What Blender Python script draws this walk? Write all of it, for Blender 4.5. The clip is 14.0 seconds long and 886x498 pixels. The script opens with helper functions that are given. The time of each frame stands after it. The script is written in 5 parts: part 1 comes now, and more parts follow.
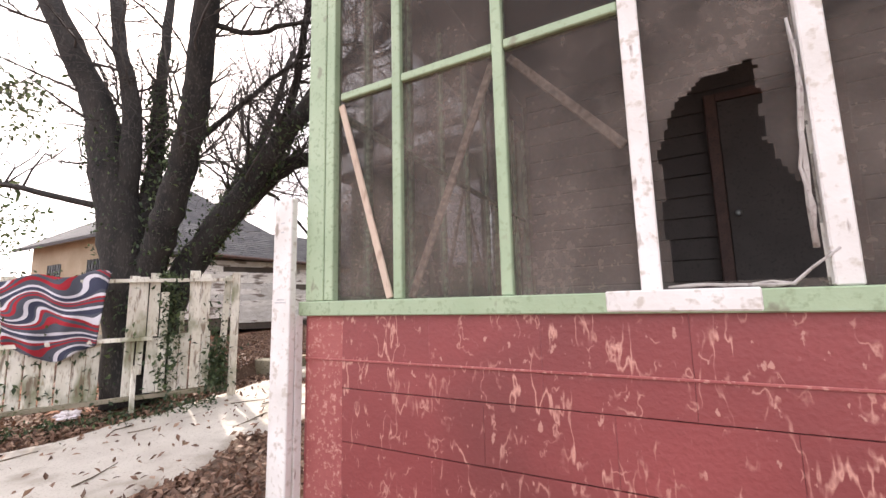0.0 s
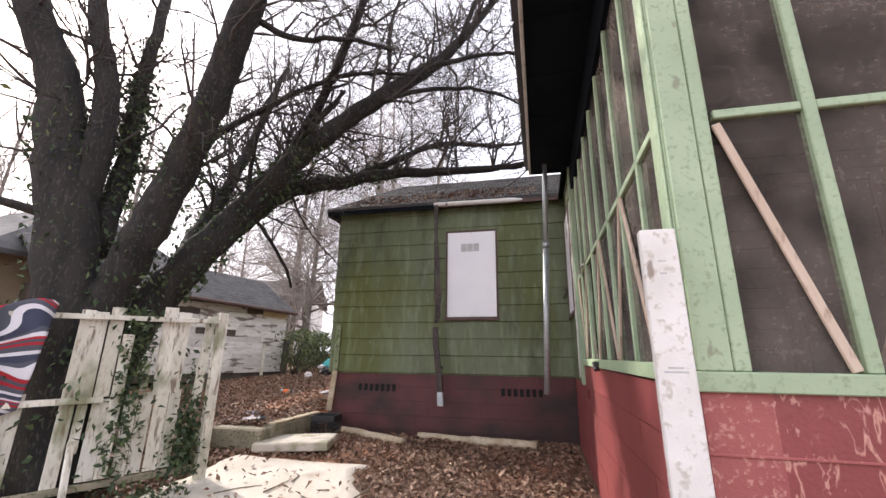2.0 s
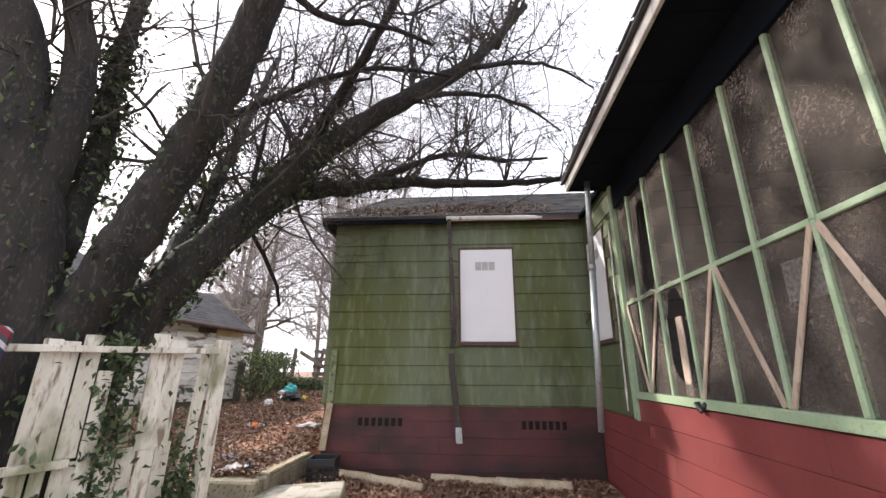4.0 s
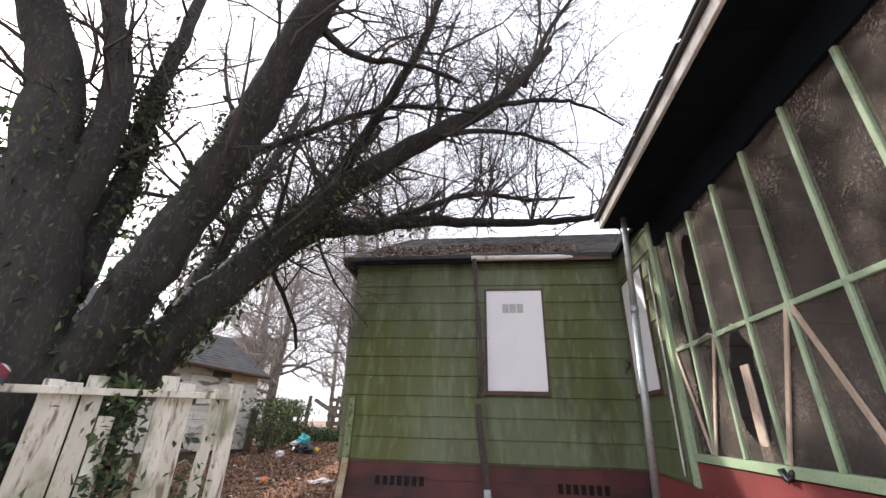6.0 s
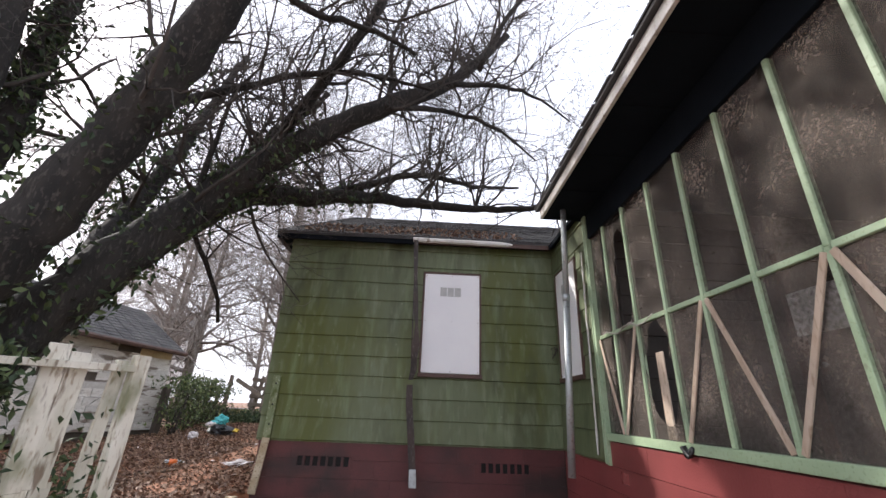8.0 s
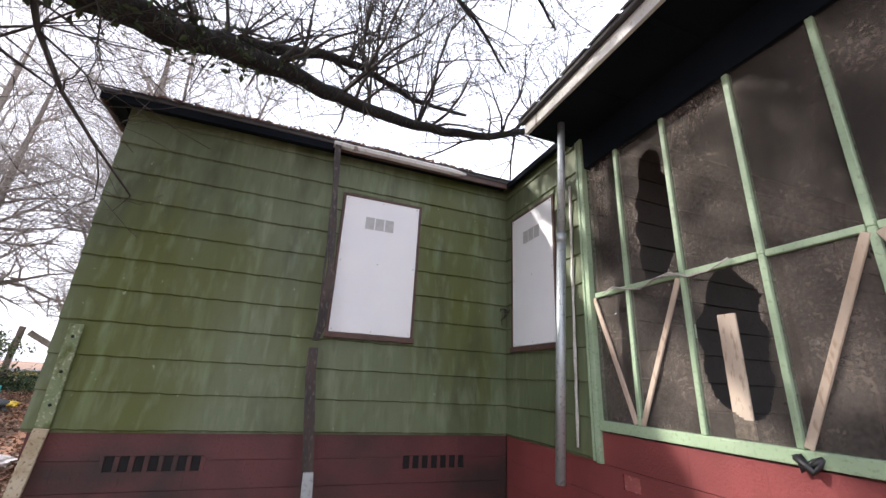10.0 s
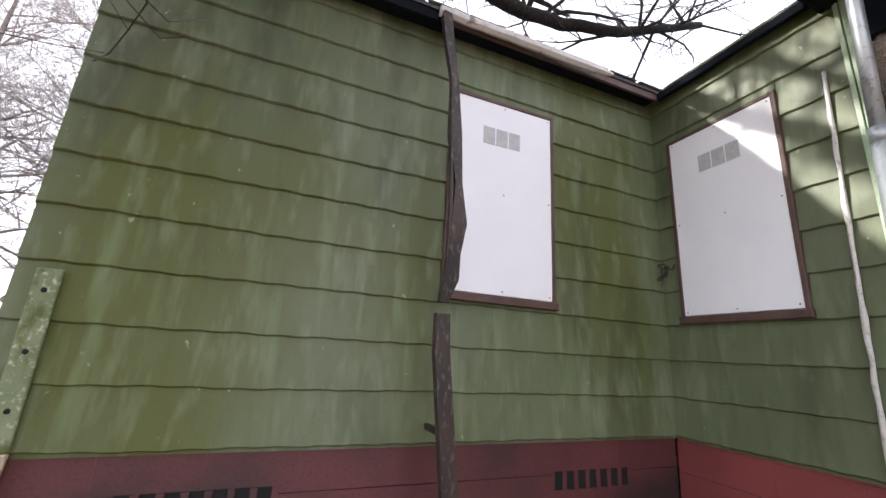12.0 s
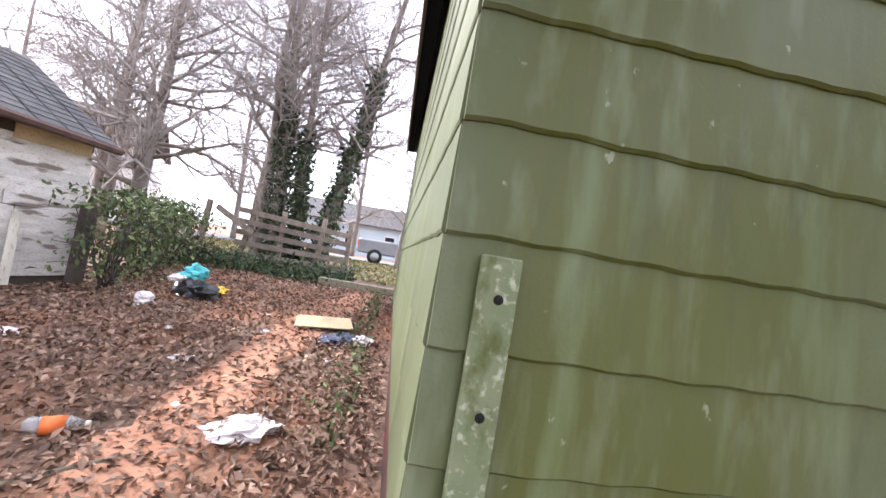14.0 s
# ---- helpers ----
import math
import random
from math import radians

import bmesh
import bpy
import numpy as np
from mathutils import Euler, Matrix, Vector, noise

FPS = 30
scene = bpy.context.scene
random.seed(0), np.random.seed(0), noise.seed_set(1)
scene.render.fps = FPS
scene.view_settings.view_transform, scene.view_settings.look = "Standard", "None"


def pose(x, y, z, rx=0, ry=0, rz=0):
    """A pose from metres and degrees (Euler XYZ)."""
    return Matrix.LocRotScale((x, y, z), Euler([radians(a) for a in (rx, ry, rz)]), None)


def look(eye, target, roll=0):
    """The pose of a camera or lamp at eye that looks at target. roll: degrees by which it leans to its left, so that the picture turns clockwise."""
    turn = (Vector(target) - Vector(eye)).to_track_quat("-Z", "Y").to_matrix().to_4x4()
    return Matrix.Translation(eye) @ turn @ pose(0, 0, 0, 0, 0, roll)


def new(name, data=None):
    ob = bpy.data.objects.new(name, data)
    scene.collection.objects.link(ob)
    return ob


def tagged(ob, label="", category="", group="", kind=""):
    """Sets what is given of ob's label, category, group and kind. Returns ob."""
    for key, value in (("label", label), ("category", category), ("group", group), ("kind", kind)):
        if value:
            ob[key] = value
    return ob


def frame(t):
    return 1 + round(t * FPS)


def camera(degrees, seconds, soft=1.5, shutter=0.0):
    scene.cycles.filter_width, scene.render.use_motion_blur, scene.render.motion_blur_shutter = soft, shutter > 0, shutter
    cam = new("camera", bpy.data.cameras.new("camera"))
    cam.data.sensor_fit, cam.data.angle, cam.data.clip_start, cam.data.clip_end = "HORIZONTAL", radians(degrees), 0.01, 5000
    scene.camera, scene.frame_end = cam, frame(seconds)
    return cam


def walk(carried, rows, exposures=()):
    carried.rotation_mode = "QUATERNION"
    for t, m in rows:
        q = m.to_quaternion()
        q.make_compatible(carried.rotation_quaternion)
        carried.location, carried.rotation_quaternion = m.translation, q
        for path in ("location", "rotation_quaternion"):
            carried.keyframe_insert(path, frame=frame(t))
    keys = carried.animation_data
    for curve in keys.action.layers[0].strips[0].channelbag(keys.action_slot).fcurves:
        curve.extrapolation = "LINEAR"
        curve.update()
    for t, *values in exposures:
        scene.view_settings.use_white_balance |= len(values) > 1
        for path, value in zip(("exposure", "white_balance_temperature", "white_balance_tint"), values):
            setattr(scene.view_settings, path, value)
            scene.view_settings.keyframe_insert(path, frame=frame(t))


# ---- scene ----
cam = camera(95.4, 14.0)
PATH = [
    (0, (0.132, 0.021, 1.291), (-0.79, 1.777, 1.55), -1.4),
    (0.5, (-0.363, 0.018, 1.346), (-1.093, 1.841, 1.728), -0.0),
    (1, (-0.79, -0.153, 1.365), (-1.554, 1.613, 1.912), 1.3),
    (1.5, (-1.246, -0.178, 1.303), (-2.001, 1.599, 1.825), 0.5),
    (2, (-1.665, -0.163, 1.344), (-2.109, 1.719, 1.853), 0.7),
    (2.2, (-1.846, -0.198, 1.343), (-2.16, 1.712, 1.846), 1.0),
    (4.3, (-2.839, 0.26, 1.512), (-2.987, 2.157, 2.129), 0.3),
    (4.5, (-2.84, 0.329, 1.503), (-2.984, 2.217, 2.145), 0.3),
    (5, (-2.85, 0.444, 1.48), (-3.021, 2.311, 2.176), 0.9),
    (5.5, (-2.934, 0.395, 1.5), (-3.137, 2.24, 2.245), 1.3),
    (6, (-2.941, 0.405, 1.508), (-3.177, 2.225, 2.303), 1.5),
    (6.5, (-2.929, 0.404, 1.507), (-3.189, 2.2, 2.347), 1.4),
    (7, (-2.954, 0.406, 1.534), (-3.21, 2.19, 2.403), 1.2),
    (7.5, (-2.938, 0.409, 1.544), (-3.077, 2.215, 2.392), 1.4),
    (8, (-2.959, 0.509, 1.47), (-2.902, 2.366, 2.212), 2.2),
    (8.5, (-2.952, 0.887, 1.42), (-2.753, 2.778, 2.038), 3.0),
    (9, (-3.018, 1.325, 1.448), (-2.727, 3.219, 2.019), 2.9),
    (9.2, (-3.116, 1.528, 1.496), (-2.771, 3.413, 2.068), 2.9),
    (11.3, (-3.462, 3.045, 1.548), (-2.471, 4.636, 2.245), 1.7),
    (11.5, (-3.531, 3.249, 1.563), (-2.538, 4.859, 2.211), 1.6),
    (12, (-3.916, 3.747, 1.543), (-3.202, 5.546, 2.046), 3.2),
    (12.5, (-4.188, 4.137, 1.556), (-3.793, 6.058, 1.946), 6.0),
    (13, (-4.385, 4.518, 1.623), (-4.291, 6.492, 1.929), 8.9),
    (13.5, (-4.829, 4.829, 1.671), (-4.747, 6.821, 1.826), 10.6),
    (14, (-5.044, 5.081, 1.771), (-4.813, 7.067, 1.83), 9.3),
]
walk(cam, [(t, look(eye, target, roll)) for t, eye, target, roll in PATH],
     [(0, 0.95, 6700, 17), (2, 0.72, 6500, 16), (4.5, 0.75, 6450, 13), (8, 0.45, 6250, 13), (9, 0.5, 6200, 13), (11.5, 1.1, 6200, 13), (13, 1.15, 6350, 16), (13.5, 1.35, 6150, 17), (14, 1.45, 6050, 18)])

# ---------------------------------------------------------------- light
SUN_DIR = Vector((-0.76, 0.37, 0.54)).normalized()
world = bpy.data.worlds.new("sky")
scene.world = world
world.use_nodes = True
wn, wl = world.node_tree.nodes, world.node_tree.links
sky = wn.new("ShaderNodeTexSky")
sky.sky_type, sky.sun_disc = 'NISHITA', False
sky.sun_elevation = math.asin(SUN_DIR.z)
sky.sun_rotation = math.atan2(SUN_DIR.x, SUN_DIR.y)
sky.air_density, sky.dust_density, sky.ozone_density = 1.0, 4.0, 1.0
cloud = wn.new("ShaderNodeMixRGB")
cloud.inputs[0].default_value = 0.8
cloud.inputs[2].default_value = (9.6, 9.8, 10.6, 1)
wl.new(sky.outputs[0], cloud.inputs[1])
wl.new(cloud.outputs[0], wn["Background"].inputs[0])
wn["Background"].inputs[1].default_value = 0.15
sun = new("sun", bpy.data.lights.new("sun", 'SUN'))
sun.data.energy, sun.data.angle, sun.data.color = 4.2, radians(1.5), (1.0, 0.94, 0.84)
sun.matrix_world = look(SUN_DIR * 30, (0, 0, 0))


# ---------------------------------------------------------------- materials
def material(name, c1, c2, c3=None, scale=6.0, fine=60.0, rough=0.8, bump=0.3, stretch=(1, 1, 1), metal=0.0, mid=0.5, vary=0.0):
    """Three colours mixed by two scales of noise, with a fine relief; vary: change from piece to piece."""
    m = bpy.data.materials.new(name)
    m.use_nodes = True
    n, l = m.node_tree.nodes, m.node_tree.links
    b = n["Principled BSDF"]
    tc = n.new("ShaderNodeNewGeometry")
    mp = n.new("ShaderNodeMapping")
    mp.inputs[3].default_value = stretch
    l.new(tc.outputs["Position"], mp.inputs[0])
    big, small = n.new("ShaderNodeTexNoise"), n.new("ShaderNodeTexNoise")
    big.inputs["Scale"].default_value, big.inputs["Detail"].default_value = scale, 6
    small.inputs["Scale"].default_value, small.inputs["Detail"].default_value = fine, 4
    l.new(mp.outputs[0], big.inputs[0]), l.new(mp.outputs[0], small.inputs[0])
    r1 = n.new("ShaderNodeValToRGB")
    r1.color_ramp.elements[0].position, r1.color_ramp.elements[1].position = mid - 0.14, mid + 0.14
    r1.color_ramp.elements[0].color, r1.color_ramp.elements[1].color = (*c1, 1), (*c2, 1)
    l.new(big.outputs[0], r1.inputs[0])
    out = r1.outputs[0]
    if c3:
        r2 = n.new("ShaderNodeValToRGB")
        r2.color_ramp.elements[0].position, r2.color_ramp.elements[1].position = 0.55, 0.68
        l.new(small.outputs[0], r2.inputs[0])
        mx = n.new("ShaderNodeMixRGB")
        l.new(r2.outputs[0], mx.inputs[0]), l.new(out, mx.inputs[1])
        mx.inputs[2].default_value = (*c3, 1)
        out = mx.outputs[0]
    if vary:
        oi = n.new("ShaderNodeObjectInfo")
        hs = n.new("ShaderNodeHueSaturation")
        mr = n.new("ShaderNodeMapRange")
        mr.inputs[3].default_value, mr.inputs[4].default_value = 1 - vary, 1 + vary
        l.new(oi.outputs["Random"], mr.inputs[0]), l.new(mr.outputs[0], hs.inputs["Value"]), l.new(out, hs.inputs["Color"])
        out = hs.outputs[0]
    l.new(out, b.inputs["Base Color"])
    b.inputs["Roughness"].default_value, b.inputs["Metallic"].default_value = rough, metal
    bp = n.new("ShaderNodeBump")
    bp.inputs["Strength"].default_value, bp.inputs["Distance"].default_value = bump, 0.01
    l.new(small.outputs[0], bp.inputs["Height"]), l.new(bp.outputs[0], b.inputs["Normal"])
    return m


def overlay(m, colour, scale, stretch, lo, hi, strength=1.0, detail=5.0, offset=(0, 0, 0)):
    """Stains or scratches of one colour over a material's base colour, where a stretched noise runs high."""
    n, l = m.node_tree.nodes, m.node_tree.links
    b = n["Principled BSDF"]
    was = b.inputs["Base Color"].links[0].from_socket
    g, mp, t, r = (n.new("ShaderNode" + k) for k in ("NewGeometry", "Mapping", "TexNoise", "MapRange"))
    mp.inputs[1].default_value, mp.inputs[3].default_value = offset, stretch
    t.inputs["Scale"].default_value, t.inputs["Detail"].default_value = scale, detail
    r.inputs[1].default_value, r.inputs[2].default_value, r.inputs[4].default_value = lo, hi, strength
    mx = n.new("ShaderNodeMixRGB")
    mx.inputs[2].default_value = (*colour, 1)
    l.new(g.outputs["Position"], mp.inputs[0]), l.new(mp.outputs[0], t.inputs[0]), l.new(t.outputs[0], r.inputs[0])
    l.new(r.outputs[0], mx.inputs[0]), l.new(was, mx.inputs[1]), l.new(mx.outputs[0], b.inputs["Base Color"])
    return m


def veins(m, colour, scale, stretch, width, mask, strength=1.0, offset=(0, 0, 0)):
    """Thin wandering lines of one colour, as climbing roots leave on paint, where a second noise runs high."""
    n, l = m.node_tree.nodes, m.node_tree.links
    b = n["Principled BSDF"]
    was = b.inputs["Base Color"].links[0].from_socket
    g, mp, t, t2 = (n.new("ShaderNode" + k) for k in ("NewGeometry", "Mapping", "TexNoise", "TexNoise"))
    mp.inputs[1].default_value, mp.inputs[3].default_value = offset, stretch
    t.inputs["Scale"].default_value, t.inputs["Detail"].default_value = scale, 3.5
    t2.inputs["Scale"].default_value, t2.inputs["Detail"].default_value = scale * 1.3, 3
    sub, ab, line, patch, mul = (n.new("ShaderNode" + k) for k in ("Math", "Math", "MapRange", "MapRange", "Math"))
    sub.operation, ab.operation, mul.operation = 'SUBTRACT', 'ABSOLUTE', 'MULTIPLY'
    sub.inputs[1].default_value = 0.5
    line.inputs[1].default_value, line.inputs[2].default_value, line.inputs[3].default_value, line.inputs[4].default_value = 0.0, width, strength, 0.0
    patch.inputs[1].default_value, patch.inputs[2].default_value = mask
    mx = n.new("ShaderNodeMixRGB")
    mx.inputs[2].default_value = (*colour, 1)
    l.new(g.outputs["Position"], mp.inputs[0]), l.new(mp.outputs[0], t.inputs[0]), l.new(g.outputs["Position"], t2.inputs[0])
    l.new(t.outputs[0], sub.inputs[0]), l.new(sub.outputs[0], ab.inputs[0]), l.new(ab.outputs[0], line.inputs[0]), l.new(t2.outputs[0], patch.inputs[0])
    l.new(line.outputs[0], mul.inputs[0]), l.new(patch.outputs[0], mul.inputs[1]), l.new(mul.outputs[0], mx.inputs[0])
    l.new(was, mx.inputs[1]), l.new(mx.outputs[0], b.inputs["Base Color"])
    return m


GREEN = material("green_siding_paint", (0.098, 0.122, 0.058), (0.128, 0.152, 0.078), (0.108, 0.134, 0.066), 1.3, 90, 0.55, 0.12, vary=0.06)
overlay(GREEN, (0.078, 0.092, 0.009), 0.9, (1.1, 1.1, 0.42), 0.45, 0.60, 0.95, 7, (3.1, 0, 0.4))
overlay(GREEN, (0.045, 0.055, 0.022), 1.7, (2.0, 2.0, 0.5), 0.55, 0.72, 0.8, 5, (7, 3, 1))
overlay(GREEN, (0.20, 0.26, 0.13), 3.0, (2.2, 2.2, 0.35), 0.58, 0.75, 0.55, 5, (1, 2, 0))
overlay(GREEN, (0.34, 0.38, 0.25), 19.0, (1.2, 1.2, 0.8), 0.71, 0.75, 0.6, 6)
overlay(GREEN, (0.27, 0.31, 0.20), 4.0, (2.2, 2.2, 0.45), 0.56, 0.74, 0.4, 6, (0, 5, 2))
overlay(GREEN, (0.060, 0.075, 0.030), 12.0, (1.8, 1.8, 0.35), 0.54, 0.70, 0.28, 8, (2, 0, 5))
overlay(GREEN, (0.25, 0.29, 0.19), 6.5, (2.0, 2.0, 0.6), 0.57, 0.74, 0.26, 10, (8, 1, 3))
RED = material("red_block_paint", (0.205, 0.043, 0.042), (0.252, 0.057, 0.055), (0.22, 0.048, 0.046), 2.0, 70, 0.5, 0.25, vary=0.05)
overlay(RED, (0.13, 0.034, 0.032), 1.4, (1, 1, 0.8), 0.52, 0.72, 0.6)
SCRATCHED = RED.copy()
SCRATCHED.name = "red_block_paint_scratched"
veins(SCRATCHED, (0.62, 0.33, 0.26), 5.5, (2.6, 2.6, 0.75), 0.022, (0.48, 0.60), 0.85)
veins(SCRATCHED, (0.58, 0.30, 0.24), 9.0, (1.5, 1.5, 0.9), 0.020, (0.52, 0.62), 0.7, (4, 2, 7))
overlay(SCRATCHED, (0.60, 0.34, 0.27), 30.0, (1.3, 1.3, 0.7), 0.66, 0.70, 0.6, 5, (5, 1, 2))
# A darker red for the green part's foundation, with near-black patches.
DARKRED = material("dark_red_paint", (0.085, 0.022, 0.022), (0.12, 0.032, 0.031), (0.07, 0.022, 0.02), 2.0, 60, 0.6, 0.3, vary=0.06)
overlay(DARKRED, (0.022, 0.014, 0.012), 1.1, (1, 1, 1.4), 0.44, 0.62, 0.9)
MORTAR = material("red_painted_mortar", (0.34, 0.10, 0.09), (0.28, 0.07, 0.065), (0.5, 0.24, 0.2), 5, 60, 0.7, 0.3)
TRIM = material("pale_green_trim_paint", (0.30, 0.40, 0.25), (0.36, 0.46, 0.30), (0.25, 0.33, 0.20), 4, 50, 0.5, 0.15, vary=0.05)
overlay(TRIM, (0.16, 0.14, 0.10), 14, (1, 1, 0.6), 0.66, 0.72, 0.6)
WHITE = material("worn_white_paint", (0.62, 0.60, 0.56), (0.74, 0.72, 0.69), (0.5, 0.46, 0.40), 5, 40, 0.6, 0.2)
overlay(WHITE, (0.20, 0.15, 0.11), 12, (1.3, 1.3, 0.4), 0.66, 0.70, 0.8)
BOARD = material("white_board", (0.88, 0.88, 0.89), (0.84, 0.84, 0.86), None, 2, 80, 0.45, 0.05)
LABEL = material("grey_label", (0.42, 0.43, 0.42), (0.5, 0.5, 0.49), None, 30, 90, 0.6, 0.0)
BROWN = material("brown_window_trim", (0.075, 0.040, 0.032), (0.11, 0.06, 0.045), (0.05, 0.03, 0.025), 8, 60, 0.6, 0.2)
LATH = material("bare_wood_brace", (0.42, 0.32, 0.24), (0.52, 0.42, 0.33), (0.34, 0.25, 0.18), 6, 50, 0.8, 0.2, (1, 1, 0.3), vary=0.12)
FENCE = material("weathered_white_fence", (0.56, 0.53, 0.43), (0.72, 0.69, 0.60), (0.42, 0.36, 0.27), 7, 45, 0.85, 0.4, (1, 1, 0.3), vary=0.12)
overlay(FENCE, (0.16, 0.17, 0.08), 3.0, (1, 1, 0.5), 0.53, 0.66, 0.85)
overlay(FENCE, (0.17, 0.12, 0.08), 13.0, (1.4, 1.4, 0.25), 0.60, 0.68, 0.85)
CLAP = material("peeling_white_clapboard", (0.60, 0.57, 0.52), (0.73, 0.71, 0.67), (0.40, 0.35, 0.29), 5, 40, 0.85, 0.3, (1, 1, 3), vary=0.2)
overlay(CLAP, (0.17, 0.13, 0.10), 3.5, (0.6, 0.6, 2.5), 0.55, 0.62, 0.9)
# Near-black blue: the shade under the eaves is put into this colour.
DARK = material("eave_shade_dark", (0.006, 0.0085, 0.012), (0.010, 0.013, 0.018), None, 2, 40, 0.9, 0.1)
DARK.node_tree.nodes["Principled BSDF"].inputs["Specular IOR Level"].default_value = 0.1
SHINGLE = material("asphalt_shingle", (0.060, 0.058, 0.060), (0.10, 0.096, 0.095), (0.14, 0.13, 0.12), 3, 120, 0.95, 0.5, vary=0.1)
METAL = material("galvanised_metal", (0.34, 0.37, 0.38), (0.44, 0.47, 0.48), (0.28, 0.29, 0.29), 5, 40, 0.45, 0.05, metal=0.6)
RUST = material("rusted_brown_downspout", (0.018, 0.013, 0.011), (0.05, 0.030, 0.022), (0.10, 0.085, 0.08), 9, 50, 0.6, 0.2, (1, 1, 0.4))
BARK = material("dark_bark", (0.013, 0.012, 0.011), (0.030, 0.026, 0.022), (0.058, 0.051, 0.044), 7, 45, 0.95, 1.0, (1, 1, 0.35))
# FARBARK and FARTWIG are paled: the distance haze is mixed into their colours.
FARBARK = material("hazed_grey_bark", (0.15, 0.125, 0.105), (0.22, 0.19, 0.165), (0.08, 0.07, 0.06), 5, 40, 0.95, 0.6, (1, 1, 0.3))
# Twig brown, lifted a little above the dark bark for haze.
TWIG = material("twig_bark", (0.045, 0.038, 0.034), (0.075, 0.064, 0.056), None, 8, 40, 0.95, 0.2)
FARTWIG = material("hazed_twig_bark", (0.26, 0.225, 0.20), (0.33, 0.29, 0.26), None, 8, 40, 0.95, 0.2)
CONCRETE = material("weathered_concrete", (0.50, 0.45, 0.38), (0.62, 0.57, 0.49), (0.40, 0.35, 0.28), 1.6, 60, 0.9, 0.3)
overlay(CONCRETE, (0.30, 0.25, 0.19), 2.5, (1, 1, 1), 0.58, 0.72, 0.7)
MOSSY = material("mossy_concrete", (0.20, 0.18, 0.12), (0.30, 0.26, 0.19), (0.09, 0.10, 0.04), 4, 30, 0.95, 0.5)
LOGWOOD = material("bare_log", (0.38, 0.30, 0.19), (0.52, 0.44, 0.32), (0.22, 0.16, 0.1), 7, 50, 0.85, 0.4)
BLACK = material("black_plastic", (0.012, 0.012, 0.014), (0.02, 0.02, 0.022), None, 10, 60, 0.45, 0.1)
# Near-black that stands in for the shade inside slots and holes.
VOID = material("cavity_shade", (0.006, 0.005, 0.005), (0.01, 0.009, 0.009), None, 5, 30, 0.9, 0.0)
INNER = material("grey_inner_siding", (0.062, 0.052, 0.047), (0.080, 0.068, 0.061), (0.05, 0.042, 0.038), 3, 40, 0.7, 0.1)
TAN = material("tan_stucco", (0.34, 0.27, 0.18), (0.42, 0.34, 0.24), (0.27, 0.21, 0.14), 1.5, 30, 0.9, 0.3)
PALEBLUE = material("pale_blue_siding", (0.42, 0.52, 0.56), (0.48, 0.58, 0.62), None, 1, 20, 0.7, 0.1)
CAR = material("silver_car_paint", (0.30, 0.32, 0.34), (0.34, 0.36, 0.38), None, 2, 60, 0.3, 0.0, metal=0.3)
GLASSY = material("dark_glass", (0.01, 0.012, 0.014), (0.02, 0.022, 0.024), None, 2, 20, 0.08, 0.0)
TYRE = material("tyre_rubber", (0.012, 0.012, 0.012), (0.02, 0.02, 0.02), None, 8, 60, 0.9, 0.2)
PLY = material("plywood_sheet", (0.50, 0.38, 0.22), (0.60, 0.47, 0.29), (0.42, 0.30, 0.17), 3, 40, 0.8, 0.1, (4, 0.5, 1))
CLOTHW = material("dirty_white_cloth", (0.62, 0.56, 0.55), (0.74, 0.70, 0.70), (0.5, 0.42, 0.38), 7, 60, 0.95, 0.3)
CLOTHB = material("navy_cloth", (0.025, 0.035, 0.07), (0.05, 0.06, 0.10), (0.25, 0.28, 0.34), 9, 30, 0.95, 0.3)
TEAL = material("teal_plastic", (0.06, 0.42, 0.45), (0.09, 0.50, 0.52), None, 9, 40, 0.5, 0.1)
YELLOW = material("yellow_plastic", (0.70, 0.48, 0.03), (0.75, 0.55, 0.06), None, 9, 40, 0.5, 0.1)
BAGBLACK = material("black_bin_bag", (0.010, 0.010, 0.012), (0.03, 0.03, 0.034), None, 12, 40, 0.3, 0.5)
ORANGE = material("orange_wrapper", (0.75, 0.16, 0.03), (0.8, 0.22, 0.05), None, 9, 40, 0.5, 0.05)
CABLE = material("cable_rubber", (0.015, 0.015, 0.016), (0.02, 0.02, 0.02), None, 5, 30, 0.7, 0.0)
STICK = material("fallen_stick", (0.12, 0.09, 0.06), (0.2, 0.16, 0.11), (0.08, 0.06, 0.045), 12, 60, 0.9, 0.4)


def leafy(name, a, b, c):
    """Leaves whose colour changes from leaf to leaf."""
    m = bpy.data.materials.new(name)
    m.use_nodes = True
    n, l = m.node_tree.nodes, m.node_tree.links
    g, r, p = n.new("ShaderNodeNewGeometry"), n.new("ShaderNodeValToRGB"), n["Principled BSDF"]
    r.color_ramp.elements[0].color, r.color_ramp.elements[1].color = (*a, 1), (*c, 1)
    r.color_ramp.elements.new(0.5).color = (*b, 1)
    l.new(g.outputs["Random Per Island"], r.inputs[0]), l.new(r.outputs[0], p.inputs["Base Color"])
    p.inputs["Roughness"].default_value = 0.7
    return m


DEADLEAF = leafy("dead_leaves", (0.085, 0.045, 0.028), (0.19, 0.105, 0.066), (0.36, 0.23, 0.155))
IVY = leafy("ivy_leaves", (0.018, 0.034, 0.012), (0.035, 0.060, 0.022), (0.085, 0.115, 0.04))
HEDGE = leafy("hedge_leaves", (0.035, 0.06, 0.018), (0.075, 0.11, 0.035), (0.17, 0.20, 0.07))
GRASS = leafy("grass_blades", (0.10, 0.13, 0.04), (0.20, 0.21, 0.08), (0.34, 0.29, 0.14))


